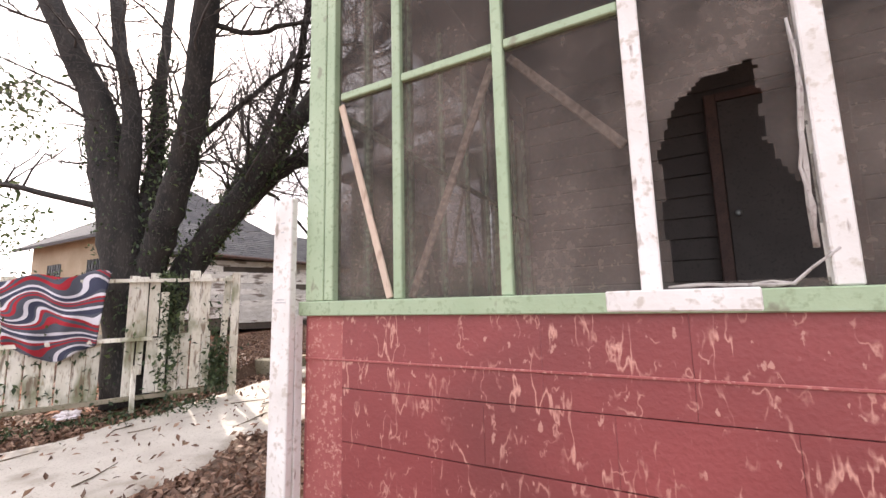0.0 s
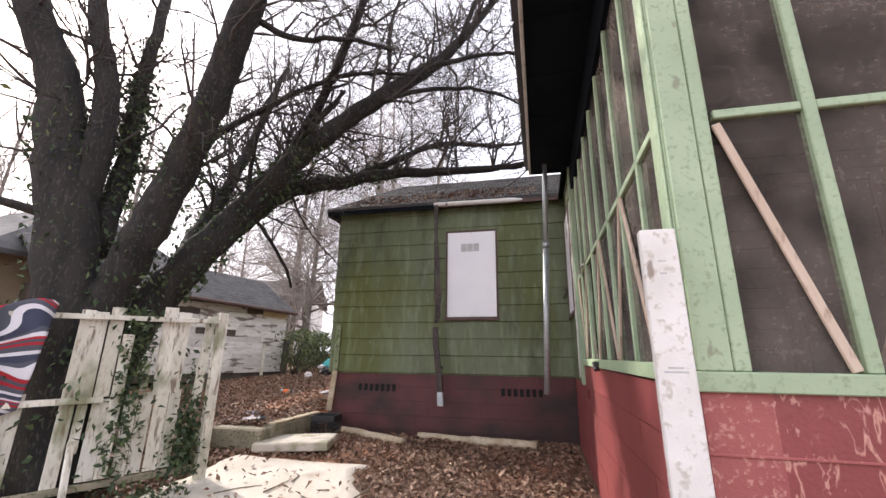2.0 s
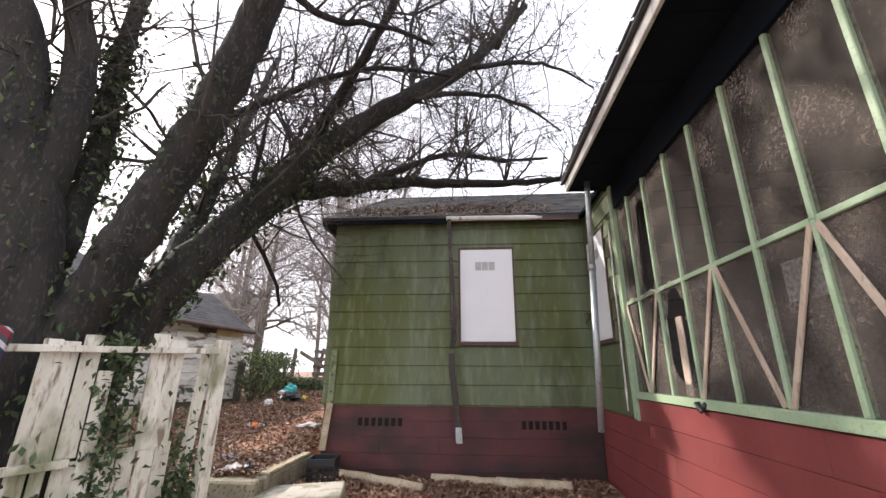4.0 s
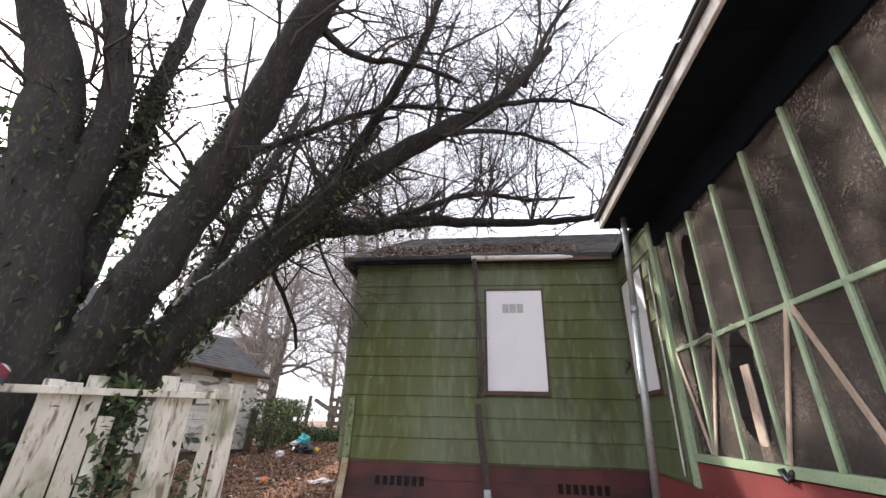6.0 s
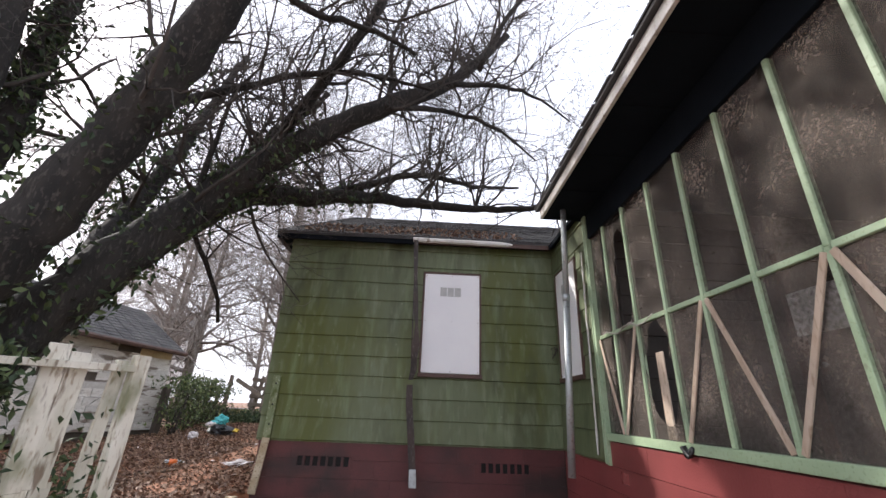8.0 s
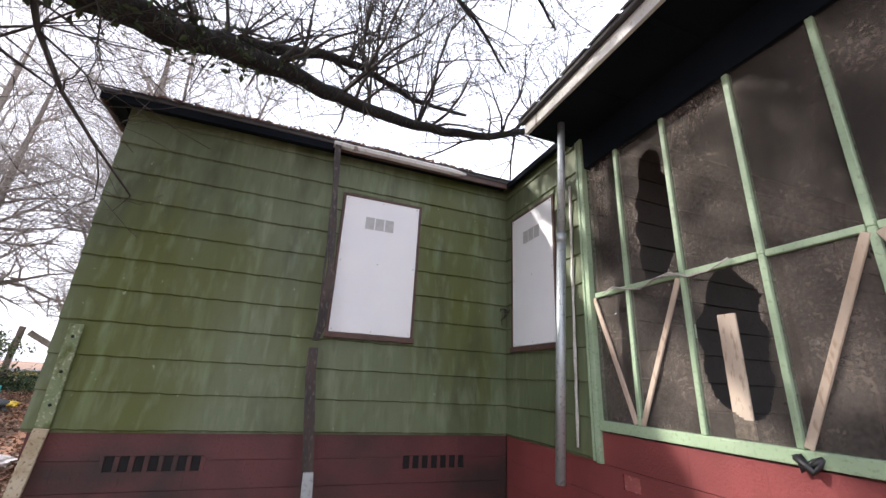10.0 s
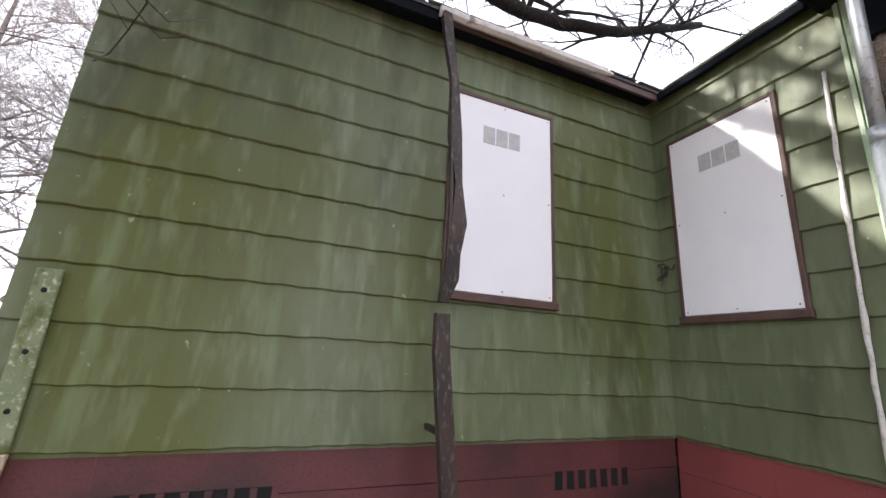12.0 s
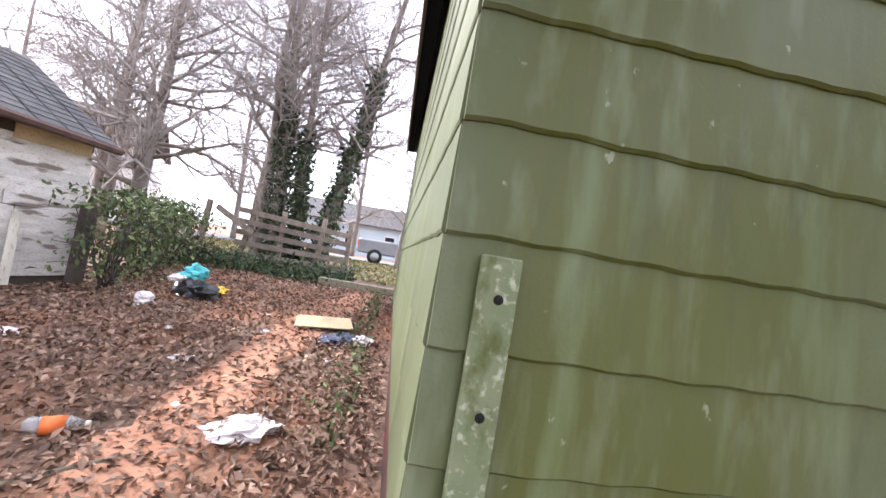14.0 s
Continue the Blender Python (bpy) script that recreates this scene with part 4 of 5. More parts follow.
def smooth_path(pts, n=5):
    """More points along a line, rounded, with a little unevenness."""
    P = [Vector(p) for p in pts]
    P = [P[0] * 2 - P[1]] + P + [P[-1] * 2 - P[-2]]
    out = []
    for i in range(1, len(P) - 2):
        for k in range(n):
            t = k / n
            out.append(0.5 * ((2 * P[i]) + (P[i + 1] - P[i - 1]) * t + (2 * P[i - 1] - 5 * P[i] + 4 * P[i + 1] - P[i + 2]) * t * t + (3 * P[i] - P[i - 1] - 3 * P[i + 1] + P[i + 2]) * t ** 3))
    out.append(P[-2])
    return out


tree = thing("yard_tree", "large dark bare tree with ivy and leaning limbs behind the fence", "tree", (-5.9, 2.95, 0.3))
BOUGHS = {
    "A": ([(-5.9, 2.85, 0.1), (-5.95, 2.8, 1.2), (-6.08, 2.68, 2.4), (-6.3, 2.55, 3.3), (-6.45, 2.5, 4.0), (-6.7, 2.25, 4.8), (-7.1, 2.0, 5.8), (-7.8, 1.8, 7.2)], 0.31, 0.10),
    "A2": ([(-6.1, 2.7, 2.7), (-6.08, 2.72, 3.5), (-6.2, 2.72, 4.3), (-6.6, 2.7, 5.3), (-7.0, 2.7, 6.8)], 0.15, 0.07),
    "L": ([(-2.8, 4.1, 4.95), (-2.2, 4.4, 5.25), (-1.7, 4.7, 5.4), (-1.1, 5.0, 5.3)], 0.035, 0.012),
    "M": ([(-3.54, 4.0, 4.48), (-2.9, 4.5, 4.9), (-2.2, 5.0, 5.1), (-1.5, 5.4, 4.9)], 0.04, 0.012),
    "N": ([(-2.5, 4.15, 5.25), (-2.1, 4.0, 6.1), (-1.5, 4.0, 6.9), (-0.8, 4.2, 7.4)], 0.035, 0.012),
    "A3": ([(-6.05, 2.9, 2.3), (-6.1, 3.05, 3.3), (-6.2, 3.1, 4.2), (-6.15, 3.1, 5.2), (-6.2, 3.2, 6.6)], 0.12, 0.05),
    "B": ([(-5.9, 2.9, 0.4), (-5.8, 2.9, 1.6), (-5.55, 2.92, 2.3), (-5.3, 2.95, 2.95), (-5.0, 2.9, 3.6), (-4.72, 2.8, 4.25), (-4.35, 2.65, 4.95), (-3.85, 2.5, 5.7), (-3.2, 2.4, 6.8)], 0.20, 0.12),
    "C": ([(-5.9, 3.05, 0.3), (-5.8, 3.25, 1.5), (-5.5, 3.54, 2.33), (-5.2, 3.85, 3.0), (-4.75, 3.98, 3.6), (-4.25, 4.0, 4.02), (-3.5, 4.1, 4.6), (-2.9, 4.4, 5.2), (-2.5, 4.55, 5.75), (-2.04, 4.74, 6.5)], 0.22, 0.045),
    "P": ([(-5.85, 3.2, 1.2), (-5.5, 3.6, 2.2), (-5.25, 3.95, 3.0), (-5.0, 4.2, 3.7), (-4.75, 4.4, 4.4), (-4.4, 4.7, 5.2)], 0.11, 0.04),
    "Q": ([(-4.45, 2.68, 4.75), (-4.2, 3.1, 4.75), (-3.7, 3.4, 4.9), (-3.2, 3.6, 4.85)], 0.04, 0.02),
    "R": ([(-5.15, 3.9, 3.0), (-5.05, 3.75, 3.6), (-4.95, 3.7, 4.3)], 0.035, 0.015),
    "D": ([(-5.55, 3.5, 2.2), (-5.3, 4.0, 2.95), (-5.0, 4.5, 3.58), (-4.55, 5.05, 3.88), (-4.0, 5.4, 4.13), (-3.25, 5.9, 4.34), (-2.3, 6.2, 4.44), (-1.45, 5.95, 4.40), (-0.6, 5.8, 4.7)], 0.15, 0.03),
    "E": ([(-4.45, 5.1, 3.92), (-3.9, 5.6, 4.45), (-3.2, 6.0, 4.9), (-2.3, 6.4, 5.0), (-1.5, 6.6, 5.1)], 0.07, 0.02),
    "F": ([(-4.75, 3.98, 3.6), (-4.38, 3.99, 4.45), (-3.95, 3.75, 4.95), (-3.55, 3.5, 5.6), (-3.3, 3.4, 6.6)], 0.075, 0.03),
    "G": ([(-5.2, 3.12, 3.55), (-5.0, 3.5, 4.1), (-4.2, 3.8, 4.7), (-3.6, 4.0, 4.9), (-3.0, 4.1, 4.8)], 0.045, 0.015),
    "H": ([(-3.5, 4.1, 4.6), (-3.56, 4.4, 5.2), (-3.6, 4.5, 6.1), (-3.3, 4.5, 7.2)], 0.045, 0.015),
    "I": ([(-5.4, 3.9, 2.9), (-5.6, 4.6, 3.2), (-5.5, 5.2, 2.75), (-5.55, 5.6, 2.4)], 0.035, 0.02),
    "J": ([(-6.2, 2.9, 2.6), (-7.2, 2.2, 2.9), (-8.3, 1.6, 3.3), (-9.6, 1.0, 4.2)], 0.05, 0.02),
    "K": ([(-5.6, 3.5, 2.3), (-5.9, 4.2, 3.3), (-6.1, 4.9, 4.6), (-6.0, 5.4, 6.5)], 0.12, 0.04),
}
tw_v, tw_f = [], []
tr = random.Random(11)
LIMB_PTS = {}
for key, (pts, r0, r1) in BOUGHS.items():
    q = smooth_path(pts)
    n = len(q)
    q = [p + Vector((noise.noise((i * 0.7, r0 * 9, 1)), noise.noise((i * 0.7, r0 * 9, 4)), noise.noise((i * 0.7, r0 * 9, 7)))) * 0.035 for i, p in enumerate(q)]
    rad = [r0 + (r1 - r0) * i / (n - 1) for i in range(n)]
    rad = [a * (1 + 0.10 * noise.noise((i * 1.1, r1 * 20, 3))) for i, a in enumerate(rad)]
    LIMB_PTS[key] = (q, rad)
    part("trunk" if key == "A" else "limb", rod(q, rad, BARK, 12 if r0 > 0.1 else 8), BARK, tree)
    for i in range(n // 5, n):
        heavy = {"D": 3, "E": 3, "L": 3, "M": 3, "N": 3, "C": 3, "A": 1, "A2": 1, "A3": 1, "B": 1, "P": 1, "Q": 1, "R": 1}.get(key, 2)
        if q[i].z < 2.9:
            continue
        for _ in range(heavy if tr.random() < 0.62 else 0):
            d = (q[min(i + 1, n - 1)] - q[max(i - 1, 0)]).normalized()
            side = Vector((tr.gauss(0, 1), tr.gauss(0, 1), tr.gauss(0.75, 0.6))).normalized()
            grow(tw_v, tw_f, q[i], d * 0.6 + side, tr.uniform(0.7, 1.7), min(rad[i] * 0.4, 0.022), 2, tr, -0.03, 4, (0, 3))
tw_f = [t for t in tw_f if not any(tw_v[k].y > 5.6 and tw_v[k].z < 4.0 for k in t)]
ob = part("twig_spray", raw(tw_v, tw_f, TWIG), TWIG, tree, "fine bare twigs")
ob["kind"] = "stuff"


def on_limbs(keys, span, spread):
    def place(r):
        q, rad = LIMB_PTS[r.choice(keys)]
        i = int(span[0] * len(q) + r.random() * (span[1] - span[0]) * len(q))
        i = min(max(i, 0), len(q) - 1)
        k = 0.6 + 0.9 * noise.noise((i * 0.45, rad[i] * 30, 0))
        if r.random() > k:
            return None
        a = Vector((r.gauss(0, 1), r.gauss(0, 1), r.gauss(0, 1))).normalized()
        p = q[i] + a * (rad[i] * 1.0 + abs(r.gauss(0, spread)))
        return p + Vector((0, 0, r.uniform(-0.08, 0.08)))
    return place


leaves(8500, on_limbs(["A", "B", "C", "C", "D", "A3", "P"], (0.15, 0.55), 0.06), 0.034, IVY, "ivy", "dark green ivy climbing the trunks", "ivy", 0.9, 21, tree)["kind"] = "stuff"
leaves(2600, on_limbs(["A3", "K"], (0.15, 0.7), 0.14), 0.032, IVY, "ivy", "dark green ivy clump", "ivy", 0.9, 22, tree)["kind"] = "stuff"


def far_tree(x, y, height, r, seed, ivy=0, lean=(0, 0), fork=0.45, depth=3, mats=(FARBARK, FARTWIG), label="tall bare winter tree with thin grey branches paled for haze"):
    rr = random.Random(seed)
    z0 = ground_at(x, y) - 0.1
    t = thing("bare_tree", label, "tree", (x, y, z0), "bare trees behind the yard")
    pts = [Vector((x + lean[0] * k + 0.12 * noise.noise((k * 3, seed, 0)), y + lean[1] * k + 0.12 * noise.noise((k * 3, seed, 5)), z0 + height * k)) for k in (0, 0.15, 0.3, 0.45, 0.6, 0.8, 1.0)]
    q = smooth_path(pts, 4)
    rad = [r * (1 - 0.85 * i / (len(q) - 1)) for i in range(len(q))]
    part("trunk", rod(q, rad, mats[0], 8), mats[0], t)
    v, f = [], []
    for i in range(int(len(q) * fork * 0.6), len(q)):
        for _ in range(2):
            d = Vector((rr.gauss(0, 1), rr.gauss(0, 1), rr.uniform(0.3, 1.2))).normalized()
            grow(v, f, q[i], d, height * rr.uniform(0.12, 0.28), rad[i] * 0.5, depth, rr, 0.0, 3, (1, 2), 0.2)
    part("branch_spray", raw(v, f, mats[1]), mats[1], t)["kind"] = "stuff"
    if ivy:
        def place(r_):
            i = int(r_.random() * len(q) * ivy)
            a = r_.uniform(0, 6.28)
            s = rad[i] + abs(r_.gauss(0, 0.10))
            return q[i] + Vector((math.cos(a) * s, math.sin(a) * s, r_.uniform(-0.3, 0.3)))
        leaves(2600, place, 0.075, IVY, "ivy", "dark ivy sleeve round the trunk", "ivy", 0.9, seed, t)["kind"] = "stuff"


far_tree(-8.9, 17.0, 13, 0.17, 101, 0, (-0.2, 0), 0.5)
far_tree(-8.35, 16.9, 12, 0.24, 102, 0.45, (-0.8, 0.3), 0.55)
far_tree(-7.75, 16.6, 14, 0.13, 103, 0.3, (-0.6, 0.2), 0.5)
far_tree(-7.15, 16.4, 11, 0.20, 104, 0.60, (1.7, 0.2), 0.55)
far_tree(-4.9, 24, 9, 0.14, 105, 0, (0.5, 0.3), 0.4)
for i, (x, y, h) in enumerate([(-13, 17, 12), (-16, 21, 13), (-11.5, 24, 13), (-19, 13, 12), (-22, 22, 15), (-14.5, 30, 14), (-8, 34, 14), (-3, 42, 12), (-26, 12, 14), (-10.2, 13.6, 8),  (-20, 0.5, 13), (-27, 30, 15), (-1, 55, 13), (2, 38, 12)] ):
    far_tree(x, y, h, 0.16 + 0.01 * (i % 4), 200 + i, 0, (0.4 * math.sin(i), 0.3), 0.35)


def evergreen(x, y, h, seed):
    t = thing("evergreen_tree", "leafy evergreen tree beyond the fence", "tree", (x, y, ground_at(x, y)))
    rr = random.Random(seed)
    part("trunk", rod([(x, y, 0.2), (x + 0.1, y, h * 0.5), (x, y + 0.1, h)], [0.22, 0.16, 0.05], BARK, 9), BARK, t, "ivy-green trunk")
    cl = [(x + rr.gauss(0, 1.0), y + rr.gauss(0, 1.0), rr.uniform(0.3, 1.0) * h) for _ in range(46)]

    def place(r_):
        c = r_.choice(cl)
        return Vector((c[0] + r_.gauss(0, 0.3), c[1] + r_.gauss(0, 0.3), c[2] + r_.gauss(0, 0.2)))
    leaves(4200, place, 0.06, HEDGE, "crown", "patchy green leaves", "leaves", 0.9, seed, t)


evergreen(-11.0, 1.6, 6.0, 6)

# ---------------------------------------------------------------- fence, blanket
FX, FY, FU = -5.05, 3.65, Vector((-0.467, -0.884, 0)).normalized()
FN = Vector((0.884, -0.467, 0)).normalized()      # towards the yard


def at_fence(s, off=0.0, z=0.0):
    p = Vector((FX, FY, z)) + FU * s + FN * off
    return p


fence = thing("fence", "weathered white picket fence with missing and broken boards", "fence", (FX, FY, 0.15))


def fence_beam(name, a, b, w, d, side, label="", mat=FENCE):
    bm = bmesh.new()
    beam(bm, a, b, w, d, side, 0.004)
    part(name, bm, mat, fence, label)


fence_beam("post", at_fence(0.0, 0, 0.05), at_fence(-0.01, 0, 1.76), 0.095, 0.085, FN)
fence_beam("post", at_fence(0.12, -0.07, 0.75), at_fence(0.08, -0.06, 1.72), 0.08, 0.04, FN, "broken hanging post piece")
fence_beam("post", at_fence(2.5, -0.05, 0.05), at_fence(2.5, -0.05, 1.7), 0.09, 0.09, FN)
fence_beam("post", at_fence(4.6, -0.05, 0.05), at_fence(4.6, -0.05, 1.7), 0.09, 0.09, FN)
fence_beam("rail", at_fence(0.03, 0.03, 1.665), at_fence(2.6, 0.03, 1.60), 0.045, 0.05, FN)
fence_beam("rail", at_fence(0.9, 0.03, 0.93), at_fence(2.6, 0.03, 0.92), 0.05, 0.05, FN)
fence_beam("rail", at_fence(2.6, 0.03, 1.60), at_fence(4.7, 0.03, 1.60), 0.045, 0.05, FN)
fence_beam("bottom_rail", at_fence(0.1, 0.02, 0.24), at_fence(4.7, 0.02, 0.22), 0.05, 0.06, FN, "mossy bottom rail", MOSSY)
for s, top, bot, w in ((0.36, 1.74, 0.95, 0.12), (0.47, 1.78, 0.94, 0.12), (0.33, 0.98, 0.28, 0.10), (0.44, 0.97, 0.27, 0.11), (0.57, 0.97, 0.27, 0.11), (0.68, 0.96, 0.26, 0.10), (0.60, 1.25, 0.98, 0.06),
                       (0.80, 1.50, 0.27, 0.09), (0.91, 1.74, 0.95, 0.11), (0.91, 0.93, 0.27, 0.12), (1.03, 1.69, 0.94, 0.11), (1.03, 0.90, 0.5, 0.07), (1.13, 1.70, 0.25, 0.10),
                       (1.46, 1.0, 0.25, 0.12), (1.58, 1.1, 0.24, 0.11), (1.70, 1.3, 0.24, 0.12), (1.83, 1.64, 0.24, 0.11), (1.96, 1.68, 0.24, 0.12), (2.09, 1.67, 0.24, 0.11), (2.22, 1.68, 0.24, 0.12),
                       (2.36, 1.66, 0.24, 0.12), (2.52, 1.68, 0.24, 0.12), (2.66, 1.67, 0.24, 0.12), (2.80, 1.69, 0.24, 0.12), (2.95, 1.66, 0.24, 0.12), (3.1, 1.68, 0.24, 0.12), (3.3, 1.66, 0.24, 0.12), (3.5, 1.66, 0.24, 0.12), (3.7, 1.66, 0.24, 0.12)):
    fence_beam("board", at_fence(s, -0.012, bot), at_fence(s + rng.uniform(-0.012, 0.012), -0.012 - rng.uniform(0, 0.012), top), w, 0.018, FN)


def fence_ivy(r):
    s = r.choice((r.gauss(0.18, 0.10), r.gauss(0.72, 0.08), r.gauss(2.1, 0.5)))
    z = 0.2 + abs(r.gauss(0, 0.42)) if s < 0.5 else r.uniform(0.15, 1.75)
    return at_fence(s, r.gauss(-0.02, 0.07), z)


def yard_weeds(r):
    s = r.uniform(0.2, 5)
    p = at_fence(s, abs(r.gauss(0.15, 0.22)))
    return Vector((p.x, p.y, ground_at(p.x, p.y) + abs(r.gauss(0.02, 0.05))))


leaves(2600, fence_ivy, 0.034, IVY, "ivy", "dark green ivy growing through the fence", "ivy", 0.9, 31)
leaves(2600, yard_weeds, 0.028, IVY, "weeds", "low green weeds along the fence", "weeds", 0.9, 32)

blanket = bmesh.new()
uvl = blanket.loops.layers.uv.new("cloth")
NB, MB = 44, 40
grid = []
for j in range(MB + 1):
    row = []
    for i in range(NB + 1):
        u, vv = i / NB, j / MB
        s = 1.34 + 0.92 * u + 0.16 * vv * (0.6 - u)
        sag = 0.55 * math.exp(-((u - 0.0) / 0.25) ** 2) * 0.2
        z = 1.74 - 1.0 * vv * (0.62 + 0.36 * math.sin(0.35 + u * 2.4)) - sag * vv + 0.03 * math.sin(u * 11) - 0.10 * u * (1 - vv)
        fold = 0.075 + 0.05 * math.sin(u * 15 + 3.5 * vv) * (0.3 + vv) + 0.05 * noise.noise((u * 5, vv * 4, 0)) + 0.09 * vv * (1 - vv)
        row.append(blanket.verts.new(at_fence(s, fold + 0.02, z)))
    grid.append(row)
for j in range(MB):
    for i in range(NB):
        fc = blanket.faces.new((grid[j][i], grid[j][i + 1], grid[j + 1][i + 1], grid[j + 1][i]))
        for lp, (a, b) in zip(fc.loops, ((i, j), (i + 1, j), (i + 1, j + 1), (i, j + 1))):
            u, vv = a / NB, b / MB
            lp[uvl].uv = (u, vv + 0.20 * math.sin(u * 2.2 + 0.5) + 0.07 * math.sin(u * 9 + vv * 6) + 0.05 * math.sin(vv * 14 + u * 4) + 0.06)
bl = single("blanket", blanket, STRIPES, "red grey and white striped blanket hung over the fence", "blanket", smooth=True)
sol = bl.modifiers.new("thick", 'SOLIDIFY')
sol.thickness = 0.008

# ---------------------------------------------------------------- yard clutter
retain = thing("retaining_wall", "mossy low concrete retaining wall between the yards", "retaining wall", (-5.1, 5.3, 0.1), kind="structure")
part("wall_leg", boxes(((-5.22, 4.74, -0.05), (-5.02, 5.98, 0.44)), bevel=0.02), MOSSY, retain)
part("wall_leg", boxes(((-5.80, 4.56, -0.05), (-5.06, 4.76, 0.43)), bevel=0.02), MOSSY, retain)
part("coping", boxes(((-5.24, 4.80, 0.442), (-5.03, 5.94, 0.475)), bevel=0.008), LOGWOOD, retain, "pale timber lying on the wall")

slab = thing("step_slab", "loose mossy concrete slab used as a step", "slab", (-4.6, 4.85, 0.2))
bm = bmesh.new()
box(bm, (-0.46, -0.24, 0.03), (0.46, 0.24, 0.13), 0.015, pose(-4.68, 4.78, ground_at(-4.68, 4.78) + 0.0, 3, -2, 12))
part("slab", bm, overlay(CONCRETE.copy(), (0.24, 0.23, 0.12), 5, (1, 1, 1), 0.5, 0.6, 0.7), slab)

crate = thing("milk_crate", "black plastic crate standing by the retaining wall", "crate", (-4.72, 5.60, 0.18))
cz = ground_at(-4.72, 5.60) + 0.01
cm = pose(-4.72, 5.58, cz, 0, 0, 8)
for face in range(4):
    m = cm @ pose(0, 0, 0, 0, 0, 90 * face)
    bm = bmesh.new()
    box(bm, (-0.165, -0.168, 0.20), (0.165, -0.152, 0.28), 0.004, m)
    rim = part("rim", bm, BLACK, crate)
    for k in range(6):
        bm = bmesh.new()
        box(bm, (-0.16 + 0.064 * k - 0.006, -0.165, 0), (-0.16 + 0.064 * k + 0.006, -0.155, 0.20), 0, m)
        part("bar", bm, BLACK, rim)
    for z in (0.0, 0.06, 0.12, 0.18):
        bm = bmesh.new()
        box(bm, (-0.165, -0.163, z), (0.165, -0.157, z + 0.014), 0, m)
        part("slat", bm, BLACK, rim)
bm = bmesh.new()
box(bm, (-0.16, -0.16, 0.0), (0.16, 0.16, 0.012), 0, cm)
part("bottom", bm, BLACK, crate)


def log(name, a, b, r, label, mat=LOGWOOD):
    a, b = Vector(a), Vector(b)
    n = 9
    pts = [a.lerp(b, i / (n - 1)) for i in range(n)]
    pts = [Vector((p.x, p.y + 0.03 * noise.noise((i, r * 50, 0)), ground_at(p.x, p.y) + r * 0.9)) for i, p in enumerate(pts)]
    me = rod(pts, [r * (1 + 0.18 * noise.noise((i * 1.3, r * 99, 4))) for i in range(n)], mat, 10)
    return tagged(new(name, me), label, "log")


log("log", (-4.62, 5.86, 0), (-3.45, 5.28, 0), 0.055, "pale barkless log lying by the foundation")
log("log", (-3.40, 5.80, 0), (-2.55, 5.62, 0), 0.05, "pale barkless log lying in the leaves")
log("log", (-2.60, 5.60, 0), (-1.75, 5.42, 0), 0.06, "thick pale barkless log with a stub")
log("stick", (-6.75, 6.75, 0), (-6.16, 7.26, 0), 0.018, "grey fallen stick on the clay path", STICK)
for i in range(60):
    r_ = random.Random(500 + i)
    x, y = (r_.uniform(-5.2, -2.2), r_.uniform(0.8, 5.0)) if i < 34 else (r_.uniform(-8, -5.2), r_.uniform(5.5, 13))
    a, L = r_.uniform(0, 6.28), r_.uniform(0.12, 0.5)
    z = 0.045 if pad_left(y) < x < pad_right(y) and y < 4.4 else 0.02
    p = [Vector((x + math.cos(a) * L * k + 0.03 * r_.gauss(0, 1), y + math.sin(a) * L * k + 0.03 * r_.gauss(0, 1), 0)) for k in (0, 0.5, 1)]
    me = rod([(q.x, q.y, ground_at(q.x, q.y) + z) for q in p], [0.007, 0.006, 0.003], STICK, 5)
    tagged(new("twig", me), "short brown fallen twig on the ground", "twig", "fallen twigs")
lean = bmesh.new()
beam(lean, (-5.36, 2.62, 0.10), (-5.45, 2.66, 0.62), 0.05, 0.025, (1, 0, 0), 0.003)
single("loose_board", lean, FENCE, "short broken white board propped against the fence", "board")


def crumple(name, at, size, mat, label, category, seed, squash=0.45, sub=3, rough=0.35):
    """A crumpled sheet, bag or cloth resting on the ground."""
    bm = bmesh.new()
    bmesh.ops.create_icosphere(bm, subdivisions=sub, radius=1)
    for v_ in bm.verts:
        k = 1 + rough * noise.noise(v_.co * 2.1 + Vector((seed, 0, 0))) + rough * 0.6 * noise.noise(v_.co * 5.3 + Vector((0, seed, 0)))
        v_.co = Vector((v_.co.x * size[0], v_.co.y * size[1], max(v_.co.z, -0.55) * size[2])) * k
    g = ground_at(at[0], at[1])
    bmesh.ops.transform(bm, matrix=pose(at[0], at[1], g + size[2] * 0.5 + (at[2] if len(at) > 2 else 0), 0, 0, seed * 37), verts=bm.verts)
    return single(name, bm, mat, label, category)


crumple("cloth", (-5.755, 7.62), (0.20, 0.14, 0.05), CLOTHW, "dirty white cloth crumpled on the path", "cloth", 1, rough=0.6)
crumple("clothing", (-5.5, 9.75), (0.30, 0.16, 0.05), CLOTHB, "dark blue crumpled clothing on the ground", "clothing", 2, rough=0.6)
crumple("clothing", (-5.25, 9.8), (0.14, 0.12, 0.05), CLOTHW, "pale crumpled clothing beside a wall", "clothing", 6, rough=0.6)
crumple("plastic_bag", (-7.84, 10.2), (0.12, 0.10, 0.10), CLOTHW, "white plastic bag among the leaves", "bag", 3)
crumple("bin_bag", (-7.6, 10.9), (0.32, 0.22, 0.14), BAGBLACK, "black torn bin bag on the rubbish heap", "bag", 4, rough=0.5)
crumple("rubbish", (-7.66, 10.95, 0.24), (0.16, 0.09, 0.12), TEAL, "teal plastic sheet on the rubbish heap", "rubbish", 5, rough=0.6)
